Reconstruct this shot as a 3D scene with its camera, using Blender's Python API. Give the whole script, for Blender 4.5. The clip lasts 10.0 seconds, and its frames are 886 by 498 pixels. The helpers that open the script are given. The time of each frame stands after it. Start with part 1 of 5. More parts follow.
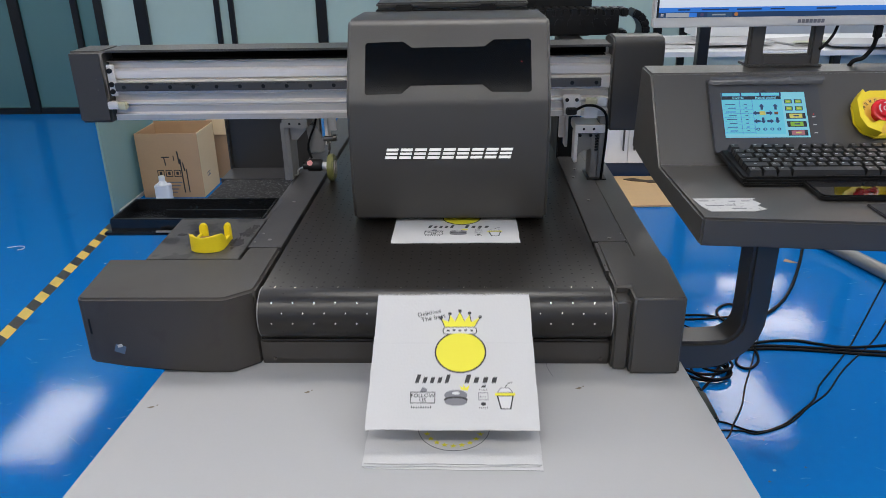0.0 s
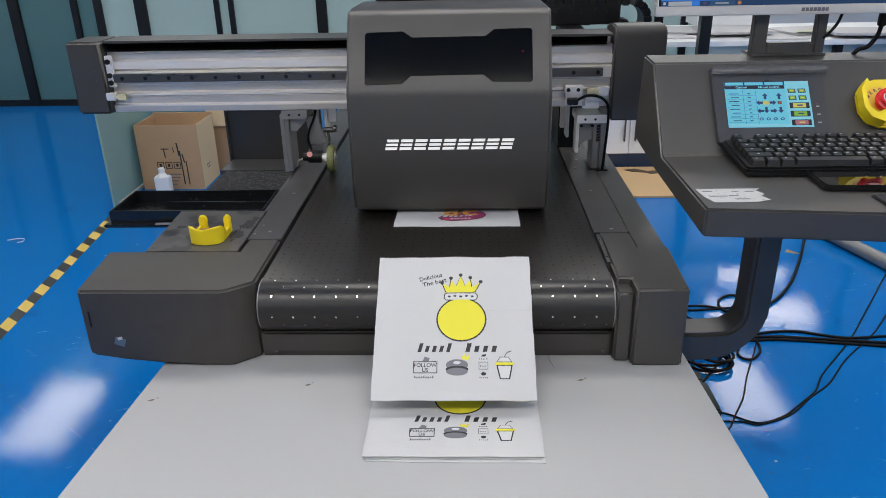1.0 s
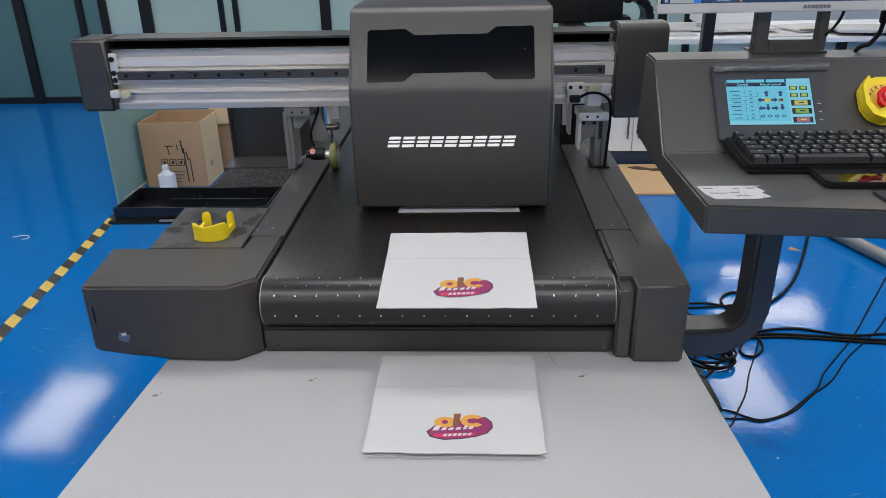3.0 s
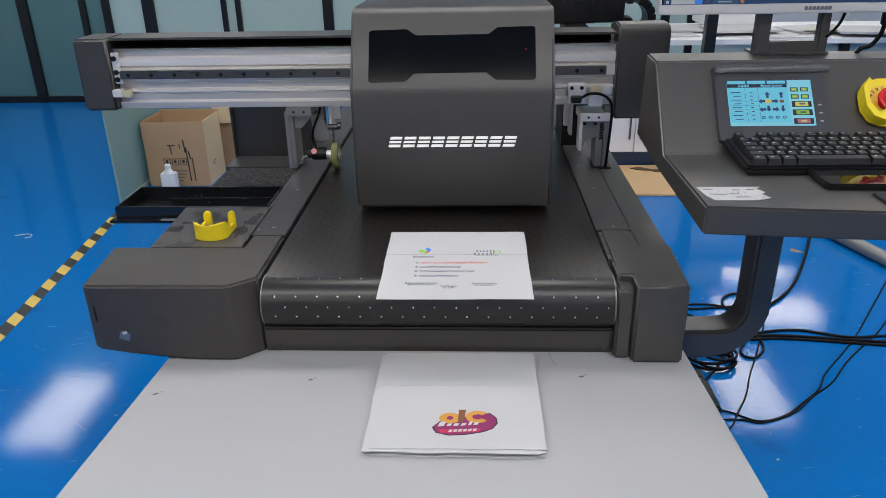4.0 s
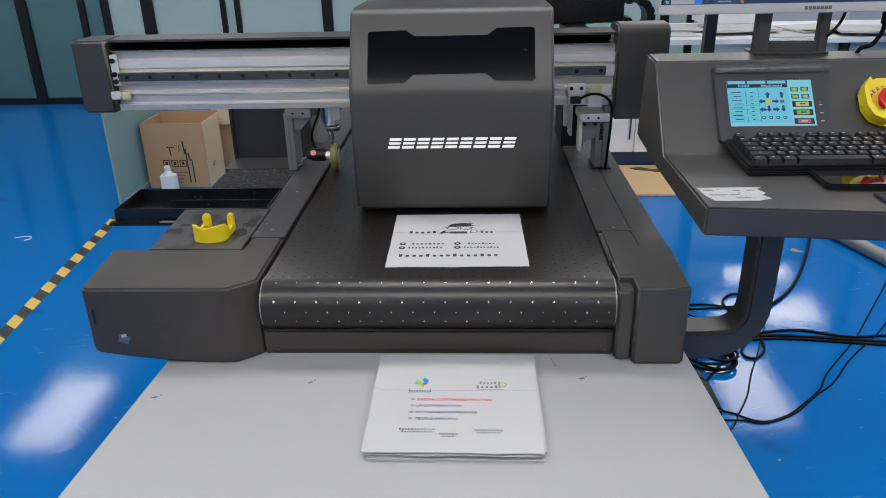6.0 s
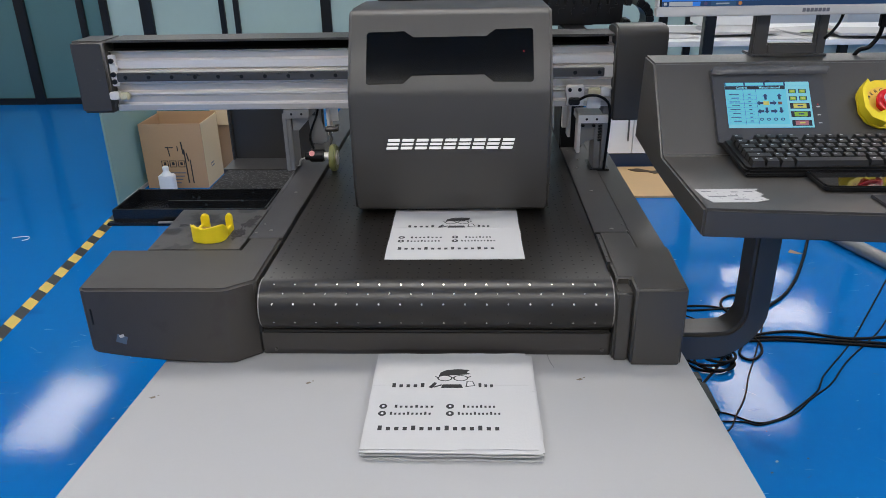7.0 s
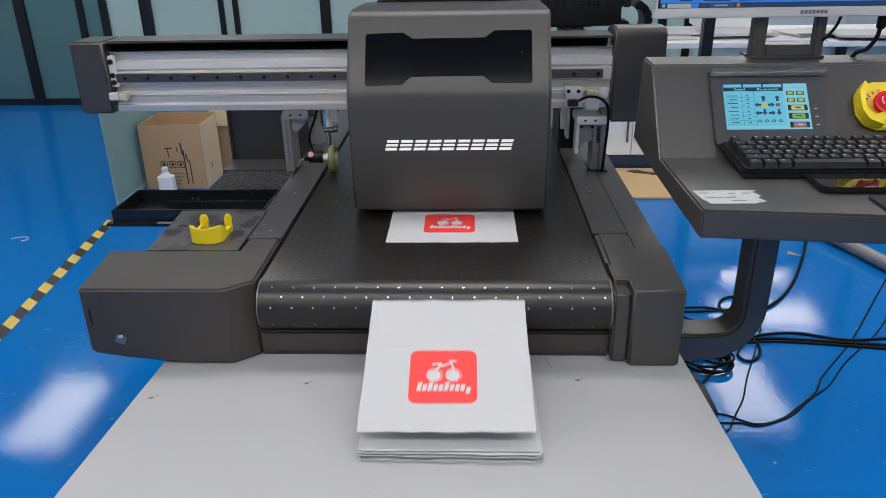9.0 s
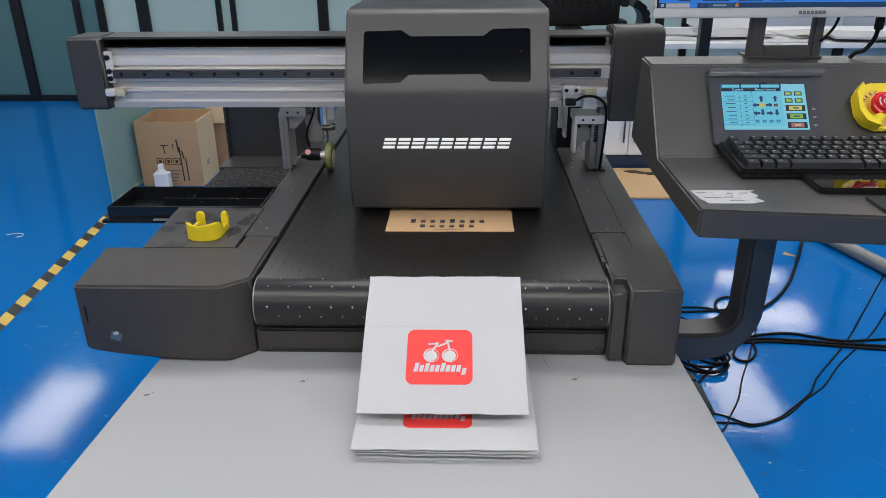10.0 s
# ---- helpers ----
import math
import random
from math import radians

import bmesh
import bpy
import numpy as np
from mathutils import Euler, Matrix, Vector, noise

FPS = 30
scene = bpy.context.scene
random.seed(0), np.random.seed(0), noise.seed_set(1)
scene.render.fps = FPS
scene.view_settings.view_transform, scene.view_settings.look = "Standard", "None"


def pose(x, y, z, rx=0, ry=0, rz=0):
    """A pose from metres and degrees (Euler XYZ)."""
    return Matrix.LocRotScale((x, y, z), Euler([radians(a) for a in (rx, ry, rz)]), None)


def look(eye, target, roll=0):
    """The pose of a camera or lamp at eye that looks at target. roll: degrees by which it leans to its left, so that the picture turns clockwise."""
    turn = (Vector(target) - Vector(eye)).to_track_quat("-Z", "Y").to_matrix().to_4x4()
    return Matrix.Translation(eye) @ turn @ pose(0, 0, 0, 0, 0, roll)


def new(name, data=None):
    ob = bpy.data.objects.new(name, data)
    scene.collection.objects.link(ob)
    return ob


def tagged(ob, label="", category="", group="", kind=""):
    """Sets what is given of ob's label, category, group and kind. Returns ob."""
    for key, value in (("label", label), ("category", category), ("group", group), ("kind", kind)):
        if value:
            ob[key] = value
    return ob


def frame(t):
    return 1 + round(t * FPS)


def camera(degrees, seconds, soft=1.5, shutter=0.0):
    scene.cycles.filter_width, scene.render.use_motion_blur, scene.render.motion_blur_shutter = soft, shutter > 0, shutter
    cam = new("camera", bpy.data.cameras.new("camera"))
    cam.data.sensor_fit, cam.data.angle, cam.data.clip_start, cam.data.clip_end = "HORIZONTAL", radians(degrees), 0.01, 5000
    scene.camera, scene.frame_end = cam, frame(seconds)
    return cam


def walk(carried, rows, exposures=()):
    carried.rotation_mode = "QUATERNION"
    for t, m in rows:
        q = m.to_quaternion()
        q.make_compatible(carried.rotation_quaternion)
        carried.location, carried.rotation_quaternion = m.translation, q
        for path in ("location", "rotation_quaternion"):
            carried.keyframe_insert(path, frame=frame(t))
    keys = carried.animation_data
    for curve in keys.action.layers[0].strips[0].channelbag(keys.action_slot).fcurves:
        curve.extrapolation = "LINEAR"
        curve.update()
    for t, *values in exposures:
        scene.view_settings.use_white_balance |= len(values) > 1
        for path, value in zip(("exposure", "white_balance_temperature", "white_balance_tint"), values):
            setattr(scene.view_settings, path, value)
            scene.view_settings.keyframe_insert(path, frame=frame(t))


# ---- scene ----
cam = camera(62.2, 10.0, soft=0.5, shutter=0.15)
PATH = [
    (0, (0.059, -1.1415, 1.3507), (-0.0102, 0.7016, 0.5773), -1.0),
    (0.5, (0.0593, -1.1368, 1.3491), (-0.0109, 0.7014, 0.5642), -1.16),
    (1, (0.0581, -1.134, 1.348), (-0.0129, 0.6998, 0.5529), -1.17),
    (1.5, (0.0561, -1.1301, 1.3459), (-0.0138, 0.701, 0.5445), -1.17),
    (2, (0.0586, -1.1323, 1.3472), (-0.0155, 0.6975, 0.5434), -1.24),
    (2.5, (0.0602, -1.1368, 1.3482), (-0.0175, 0.694, 0.5468), -1.31),
    (4, (0.0648, -1.1421, 1.3495), (-0.0218, 0.6887, 0.5491), -1.1),
    (4.5, (0.0662, -1.1427, 1.3495), (-0.022, 0.6894, 0.5522), -1.17),
    (5, (0.067, -1.142, 1.35), (-0.022, 0.6901, 0.5529), -1.3),
    (5.5, (0.0656, -1.1371, 1.35), (-0.0222, 0.694, 0.5503), -1.32),
    (7, (0.0659, -1.1382, 1.3498), (-0.017, 0.6943, 0.553), -1.13),
    (7.5, (0.0686, -1.1408, 1.3499), (-0.0112, 0.6928, 0.5552), -0.97),
    (8, (0.0681, -1.1405, 1.3491), (-0.0112, 0.6924, 0.5527), -0.99),
    (8.5, (0.0672, -1.1379, 1.3491), (-0.0126, 0.6955, 0.5541), -1.02),
    (9, (0.0674, -1.1404, 1.3503), (-0.0136, 0.6934, 0.5563), -1.03),
    (9.5, (0.0686, -1.1421, 1.3507), (-0.0139, 0.6915, 0.5562), -0.99),
    (10, (0.0647, -1.1391, 1.3483), (-0.0049, 0.6942, 0.5518), -0.56),
]
walk(cam, [(t, look(eye, target, roll)) for t, eye, target, roll in PATH], exposures=[(0, -1.19), (10, -1.19)])

# ---- world and light ----
world = bpy.data.worlds.new("world")
scene.world = world
world.use_nodes = True
world.node_tree.nodes["Background"].inputs[0].default_value = (0.75, 0.86, 1.0, 1)
world.node_tree.nodes["Background"].inputs[1].default_value = 0.35

CEIL = 2.9
# centre and whether the long side runs across the room
# Four follow reflections in the floor; the rest are unseen, placed for brightness.
LAMPS = [(-3.95, 4.67, 0), (-3.9, 1.6, 0), (-3.9, -1.6, 0), (-1.6, 3.3, 0), (-2.1, 0.6, 1), (0.0, 0.6, 1), (2.1, 0.6, 1),
         (-1.35, -1.55, 1), (0.0, -1.55, 1), (1.35, -1.55, 1), (-1.35, -3.9, 1), (1.35, -3.9, 1), (1.2, 3.4, 0), (2.75, 5.1, 0), (3.6, 7.85, 1), (3.5, 6.65, 1), (2.7, 1.9, 0), (3.6, -1.6, 0), (-1.5, 7.2, 0)]
WATTS = 25.0
for lx, ly, across in LAMPS:
    la = bpy.data.lights.new("panel_light", "AREA")
    la.shape, la.size, la.size_y, la.energy = "RECTANGLE", 0.58, 1.18, WATTS
    la.color = (1.0, 0.955, 0.90)
    lo = new("panel_light", la)
    lo.matrix_world = pose(lx, ly, CEIL - 0.03, 0, 0, 90 * across)

# ---- materials ----
def mat(name, rgb, rough=0.5, metal=0.0, vary=0.12, scale=6.0, grain=120.0, bump=0.15, rvary=0.1, spec=0.5,
        stretch=(1, 1, 1), stain=None, stain_at=0.62, emit=0.0, coat=0.0, sheen_scale=None):
    """Principled surface with colour, gloss and relief varied at two scales."""
    m = bpy.data.materials.new(name)
    m.use_nodes = True
    nt = m.node_tree
    b = nt.nodes["Principled BSDF"]
    N, L = nt.nodes.new, nt.links.new
    tc, mp = N("ShaderNodeTexCoord"), N("ShaderNodeMapping")
    mp.inputs["Scale"].default_value = stretch
    L(tc.outputs["Object"], mp.inputs["Vector"])
    big, fine = N("ShaderNodeTexNoise"), N("ShaderNodeTexNoise")
    big.inputs["Scale"].default_value, big.inputs["Detail"].default_value = scale, 4
    fine.inputs["Scale"].default_value, fine.inputs["Detail"].default_value = grain, 3
    for n in (big, fine):
        L(mp.outputs[0], n.inputs["Vector"])
    ramp = N("ShaderNodeMix")
    ramp.data_type = "RGBA"
    ramp.inputs[6].default_value = (*[c * (1 - vary) for c in rgb], 1)
    ramp.inputs[7].default_value = (*[min(1, c * (1 + vary)) for c in rgb], 1)
    add = N("ShaderNodeMath")
    add.operation = "MULTIPLY_ADD"
    add.inputs[1].default_value = 0.45
    L(fine.outputs["Fac"], add.inputs[0])
    half = N("ShaderNodeMath")
    half.operation = "MULTIPLY"
    half.inputs[1].default_value = 0.55
    L(big.outputs["Fac"], half.inputs[0])
    L(half.outputs[0], add.inputs[2])
    L(add.outputs[0], ramp.inputs[0])
    col = ramp.outputs[2]
    if stain:
        sn, cr, mx = N("ShaderNodeTexNoise"), N("ShaderNodeValToRGB"), N("ShaderNodeMix")
        sn.inputs["Scale"].default_value, sn.inputs["Detail"].default_value = scale * 2.3, 8
        L(mp.outputs[0], sn.inputs["Vector"])
        cr.color_ramp.elements[0].position, cr.color_ramp.elements[1].position = stain_at, stain_at + 0.06
        L(sn.outputs["Fac"], cr.inputs[0])
        mx.data_type = "RGBA"
        L(cr.outputs[0], mx.inputs[0])
        L(col, mx.inputs[6])
        mx.inputs[7].default_value = (*stain, 1)
        col = mx.outputs[2]
    L(col, b.inputs["Base Color"])
    rr = N("ShaderNodeMapRange")
    rr.inputs[3].default_value, rr.inputs[4].default_value = max(0.02, rough - rvary), min(1, rough + rvary)
    L(big.outputs["Fac"], rr.inputs[0])
    L(rr.outputs[0], b.inputs["Roughness"])
    b.inputs["Metallic"].default_value = metal
    b.inputs["Specular IOR Level"].default_value = spec
    b.inputs["Coat Weight"].default_value = coat
    if bump:
        bp = N("ShaderNodeBump")
        bp.inputs["Strength"].default_value, bp.inputs["Distance"].default_value = bump, 0.001
        L(fine.outputs["Fac"], bp.inputs["Height"])
        L(bp.outputs[0], b.inputs["Normal"])
    if emit:
        b.inputs["Emission Color"].default_value = (*rgb, 1)
        b.inputs["Emission Strength"].default_value = emit
    return m


def ink(name, rgb, emit=0.0, rough=0.6):
    """A plain printed or glowing colour for small marks."""
    m = bpy.data.materials.new(name)
    m.use_nodes = True
    b = m.node_tree.nodes["Principled BSDF"]
    b.inputs["Base Color"].default_value = (*[c * (0.06 if emit else 1) for c in rgb], 1)
    b.inputs["Roughness"].default_value = rough
    if emit:
        b.inputs["Emission Color"].default_value = (*rgb, 1)
        b.inputs["Emission Strength"].default_value = emit
    return m


def glass(name, rgb, rough, trans):
    m = mat(name, rgb, rough, vary=0.05, scale=1.5, grain=20, bump=0.0, rvary=0.04)
    m.node_tree.nodes["Principled BSDF"].inputs["Transmission Weight"].default_value = trans
    return m


COAT = mat("grey_powder_coat", (0.047, 0.0435, 0.0395), 0.40, vary=0.08, scale=5, grain=700, bump=0.22, rvary=0.05, spec=0.6)
COATW = mat("worn_grey_powder_coat", (0.050, 0.0455, 0.0415), 0.5, vary=0.16, scale=9, grain=600, bump=0.3, spec=0.36, stain=(0.046, 0.040, 0.038), stain_at=0.62)
STAINP = mat("ink_wetted_plate", (0.066, 0.063, 0.060), 0.45, vary=0.2, scale=8, grain=300, bump=0.3, rvary=0.2, stain=(0.022, 0.021, 0.021), stain_at=0.53)
PLATE = mat("grey_steel_plate", (0.050, 0.048, 0.048), 0.42, vary=0.1, scale=7, grain=500, bump=0.15)
BELT = mat("black_rubber_belt", (0.0075, 0.0058, 0.0044), 0.34, vary=0.22, scale=4, grain=300, bump=0.03, rvary=0.04, stretch=(6, 1, 1), spec=0.6)
HOLE = ink("perforation_black", (0.004, 0.004, 0.004))
# bright metal standing in for the glints in the roller's holes
HOLEL = mat("hole_glint", (0.75, 0.72, 0.68), 0.22, metal=0.9, vary=0.05, bump=0.0)
BLACK = mat("black_plastic", (0.005, 0.005, 0.0055), 0.40, spec=0.35, vary=0.2, scale=20, grain=500, bump=0.1)
SMOKED = mat("smoked_acrylic", (0.002, 0.002, 0.002), 0.10, vary=0.2, bump=0.0, rvary=0.03, spec=0.2)
ALU = mat("brushed_aluminium", (0.86, 0.815, 0.77), 0.38, metal=0.4, vary=0.16, scale=5, grain=90, bump=0.06, stretch=(1, 18, 18))
ALUD = mat("darker_aluminium", (0.58, 0.545, 0.51), 0.34, metal=0.5, vary=0.15, scale=5, grain=90, bump=0.06, stretch=(1, 18, 18))
STEEL = mat("ground_steel", (0.13, 0.12, 0.11), 0.3, metal=0.9, vary=0.2, scale=8, grain=100, bump=0.05, stretch=(1, 10, 10))
ANOD = mat("cast_aluminium", (0.27, 0.26, 0.25), 0.45, metal=0.5, vary=0.15, scale=30, grain=300, bump=0.1)
def epoxy():
    """Blue floor coating: glossy, with ripples, trowel scratches and worn patches."""
    m = mat("blue_epoxy_floor", (0.002, 0.150, 0.47), 0.045, vary=0.12, scale=1.1, grain=45, bump=0.0, rvary=0.02, spec=0.24, stain=(0.003, 0.110, 0.36), stain_at=0.65)
    nt = m.node_tree
    b = nt.nodes["Principled BSDF"]
    N, L = nt.nodes.new, nt.links.new
    tc = N("ShaderNodeTexCoord")
    heights = []
    for sc, st, k in ((4.0, (1, 1, 1), 0.12), (34.0, (1, 1, 1), 0.16), (7.0, (0.5, 6, 1), 0.07), (120.0, (1, 1, 1), 0.09)):
        mp, n, g = N("ShaderNodeMapping"), N("ShaderNodeTexNoise"), N("ShaderNodeMath")
        mp.inputs["Scale"].default_value = st
        mp.inputs["Rotation"].default_value = (0, 0, 0.35 if st[1] > 1 else 0)
        n.inputs["Scale"].default_value, n.inputs["Detail"].default_value = sc, 5
        g.operation, g.inputs[1].default_value = "MULTIPLY", k
        L(tc.outputs["Object"], mp.inputs["Vector"])
        L(mp.outputs[0], n.inputs["Vector"])
        L(n.outputs["Fac"], g.inputs[0])
        heights.append(g.outputs[0])
    acc = heights[0]
    for h in heights[1:]:
        s = N("ShaderNodeMath")
        s.operation = "ADD"
        L(acc, s.inputs[0])
        L(h, s.inputs[1])
        acc = s.outputs[0]
    # patchy gloss: polished islands among scuffed ones
    mp, n, cr = N("ShaderNodeMapping"), N("ShaderNodeTexNoise"), N("ShaderNodeValToRGB")
    mp.inputs["Scale"].default_value, mp.inputs["Rotation"].default_value = (1.0, 1.2, 1.0), (0, 0, -0.4)
    n.inputs["Scale"].default_value, n.inputs["Detail"].default_value, n.inputs["Roughness"].default_value = 45.0, 10, 0.75
    cr.color_ramp.elements[0].position, cr.color_ramp.elements[1].position = 0.44, 0.58
    cr.color_ramp.elements[0].color, cr.color_ramp.elements[1].color = (0.012, 0.012, 0.012, 1), (0.05, 0.05, 0.05, 1)
    L(tc.outputs["Object"], mp.inputs["Vector"])
    L(mp.outputs[0], n.inputs["Vector"])
    L(n.outputs["Fac"], cr.inputs[0])
    rough = cr.outputs[0]
    # dull scuffs and long drag scratches
    for sc, st, turn, lo, hi in ((85.0, (1, 1, 1), 0.0, 0.58, 0.615), (6.0, (1, 26, 1), 0.5, 0.625, 0.64), (6.0, (1, 26, 1), -0.7, 0.63, 0.645)):
        mp, n, cr = N("ShaderNodeMapping"), N("ShaderNodeTexNoise"), N("ShaderNodeMapRange")
        mp.inputs["Scale"].default_value, mp.inputs["Rotation"].default_value = st, (0, 0, turn)
        n.inputs["Scale"].default_value, n.inputs["Detail"].default_value, n.inputs["Roughness"].default_value = sc, 8, 0.68
        cr.inputs[1].default_value, cr.inputs[2].default_value, cr.inputs[3].default_value, cr.inputs[4].default_value = lo, hi, 0.0, 0.2
        L(tc.outputs["Object"], mp.inputs["Vector"])
        L(mp.outputs[0], n.inputs["Vector"])
        L(n.outputs["Fac"], cr.inputs[0])
        s = N("ShaderNodeMath")
        s.operation = "ADD"
        L(rough, s.inputs[0])
        L(cr.outputs[0], s.inputs[1])
        rough = s.outputs[0]
    L(rough, b.inputs["Roughness"])
    bp = N("ShaderNodeBump")
    bp.inputs["Strength"].default_value, bp.inputs["Distance"].default_value = 0.34, 0.004
    L(acc, bp.inputs["Height"])
    L(bp.outputs[0], b.inputs["Normal"])
    return m


FLOORM = epoxy()
BOARD = mat("white_foam_board", (0.385, 0.385, 0.388), 0.55, vary=0.025, scale=3, grain=200, bump=0.05)
PAPER = mat("white_bag_paper", (0.50, 0.50, 0.505), 0.7, vary=0.02, scale=12, grain=250, bump=0.25)
KRAFT = mat("kraft_bag_paper", (0.52, 0.33, 0.17), 0.75, vary=0.08, scale=20, grain=300, bump=0.3)
CARTON = mat("corrugated_carton", (0.47, 0.30, 0.165), 0.8, vary=0.12, scale=7, grain=160, bump=0.3, stain=(0.10, 0.06, 0.035), stain_at=0.70)
# Lighter copy of the carton colour, for faces painted as catching more light
CARTONLIT = mat("lit_carton", (0.70, 0.53, 0.31), 0.8, vary=0.1, scale=7, grain=160, bump=0.3, stain=(0.12, 0.08, 0.05), stain_at=0.72)
YELLOW = mat("yellow_plastic", (0.80, 0.62, 0.015), 0.42, vary=0.12, scale=25, grain=300, bump=0.1, stain=(0.25, 0.18, 0.03), stain_at=0.74)
RED = mat("red_plastic", (0.62, 0.012, 0.02), 0.22, vary=0.1, scale=30, bump=0.02)
WHITEP = mat("white_plastic", (0.78, 0.79, 0.80), 0.4, vary=0.03, bump=0.03)
GLOSSB = mat("glossy_black_tray", (0.010, 0.011, 0.013), 0.22, vary=0.3, scale=14, grain=90, bump=0.35, stain=(0.035, 0.05, 0.06), stain_at=0.66)
SPECK = mat("speckled_black_foam", (0.012, 0.012, 0.013), 0.9, vary=0.8, scale=90, grain=260, bump=1.0, stain=(0.10, 0.10, 0.10), stain_at=0.56)
RUBBER = mat("black_cable_rubber", (0.0035, 0.0035, 0.004), 0.55, vary=0.2, bump=0.05, spec=0.15)
GREENW = mat("olive_urethane_wheel", (0.20, 0.20, 0.06), 0.4, vary=0.2, scale=40, bump=0.1)
WALLM = mat("white_wall_paint", (0.72, 0.74, 0.75), 0.75, vary=0.04, scale=2, grain=150, bump=0.1)
CEILM = mat("white_ceiling_paint", (0.75, 0.76, 0.76), 0.85, vary=0.04, scale=2, grain=100, bump=0.1)
FROST = glass("frosted_green_glass", (0.58, 0.75, 0.69), 0.22, 0.25)
SCREENG = glass("green_screen_glass", (0.40, 0.60, 0.53), 0.15, 0.45)
# Darker copy of the glass: the dim room behind is put into its colour
FROSTD = glass("dimmed_green_glass", (0.12, 0.27, 0.27), 0.16, 0.3)
# near-black that paints in the shade inside the beam's slot
DEEP = mat("slot_shade", (0.003, 0.003, 0.003), 0.8, spec=0.1, bump=0.0)
FRAMEM = mat("black_metal_frame", (0.006, 0.0065, 0.0075), 0.35, metal=0.2, vary=0.2, scale=10, bump=0.05)
WOOD = mat("pale_plywood", (0.60, 0.40, 0.20), 0.55, vary=0.15, scale=5, grain=60, bump=0.1, stretch=(1, 6, 1), stain=(0.20, 0.11, 0.05), stain_at=0.68)
NAVY = mat("navy_plinth", (0.012, 0.03, 0.07), 0.4)
TAPEY = mat("tape_yellow", (0.72, 0.50, 0.09), 0.45, vary=0.15, scale=20, grain=120, stain=(0.30, 0.22, 0.08), stain_at=0.68)
TAPEB = mat("tape_black", (0.02, 0.02, 0.02), 0.45, vary=0.3, scale=20, grain=120, stain=(0.10, 0.09, 0.07), stain_at=0.70)
GLOWW = ink("white_backlit_letters", (1.0, 1.0, 1.0), 1.9)
PANELG = ink("lamp_diffuser", (1.0, 0.97, 0.93), 9.0)
SCRBLUE = ink("hmi_cyan", (0.13, 0.56, 0.76), 1.7)
SCRPALE = ink("hmi_pale", (0.22, 0.63, 0.80), 1.7)
SCRDARK = ink("hmi_navy", (0.01, 0.03, 0.08), 0.4)
SCRARROW = ink("hmi_arrow_blue", (0.02, 0.12, 0.36), 0.5)
SCRGREEN = ink("hmi_green", (0.30, 0.62, 0.05), 1.1)
SCRYEL = ink("hmi_yellow", (0.68, 0.66, 0.16), 1.3)
SCRRED = ink("hmi_rose", (0.55, 0.20, 0.25), 1.1)
MONWHITE = ink("monitor_pale", (0.70, 0.78, 0.92), 1.8)
MONBLUE = ink("monitor_blue", (0.03, 0.20, 0.75), 1.7)
MONNAVY = ink("monitor_navy", (0.01, 0.045, 0.13), 1.5)
INKK = ink("black_ink", (0.02, 0.02, 0.022))
INKG = ink("grey_ink", (0.16, 0.16, 0.18))
INKY = ink("yellow_ink", (0.68, 0.62, 0.03))
INKR = ink("red_ink", (0.80, 0.045, 0.04))
INKN = ink("navy_ink", (0.06, 0.07, 0.16))
INKP = ink("plum_ink", (0.24, 0.02, 0.11))
INKO = ink("gold_ink", (0.62, 0.30, 0.05))
INKBR = ink("brown_ink", (0.20, 0.075, 0.03))
INKB = ink("blue_ink", (0.02, 0.20, 0.66))
INKGR = ink("green_ink", (0.22, 0.52, 0.05))
INKW = ink("bare_paper", (0.55, 0.55, 0.56))
INKCR = ink("crimson_ink", (0.55, 0.03, 0.08))


# ---- mesh helpers ----
def wloc(ob):
    p = Vector((0, 0, 0))
    while ob:
        p += ob.location
        ob = ob.parent
    return p


def mesh_of(name, bm, material, smooth=True):
    me = bpy.data.meshes.new(name)
    bmesh.ops.recalc_face_normals(bm, faces=bm.faces)
    if smooth:
        for f in bm.faces:
            f.smooth = True
        for e in bm.edges:
            if len(e.link_faces) == 2 and e.calc_face_angle(0) > 0.85:
                e.smooth = False
    bm.to_mesh(me)
    bm.free()
    for m in (material if isinstance(material, (list, tuple)) else [material]):
        me.materials.append(m)
    return me


def part(name, bm, material, parent, label="", at=None):
    """One mesh under a thing or part; its vertices are given in the world. at: the pivot of a part that moves."""
    base = wloc(parent)
    piv = Vector(at) if at else base
    bmesh.ops.translate(bm, vec=-piv, verts=bm.verts)
    ob = new(name, mesh_of(name, bm, material))
    ob.parent, ob.location = parent, piv - base
    return tagged(ob, label)


def thing(name, at, label, category, group="", kind=""):
    ob = new(name)
    ob.location = at
    ob.empty_display_size = 0.05
    return tagged(ob, label, category, group, kind)


def solid(name, bm, material, label, category="", kind="", at=(0, 0, 0), group=""):
    bmesh.ops.translate(bm, vec=-Vector(at), verts=bm.verts)
    ob = new(name, mesh_of(name, bm, material))
    ob.location = at
    return tagged(ob, label, category, group, kind)


def bev(bm, w, seg=2, angle=0.5):
    es = [e for e in bm.edges if len(e.link_faces) == 2 and e.calc_face_angle(0) > angle]
    if w > 0 and es:
        bmesh.ops.bevel(bm, geom=es, offset=w, segments=seg, affect="EDGES", clamp_overlap=True)
    return bm


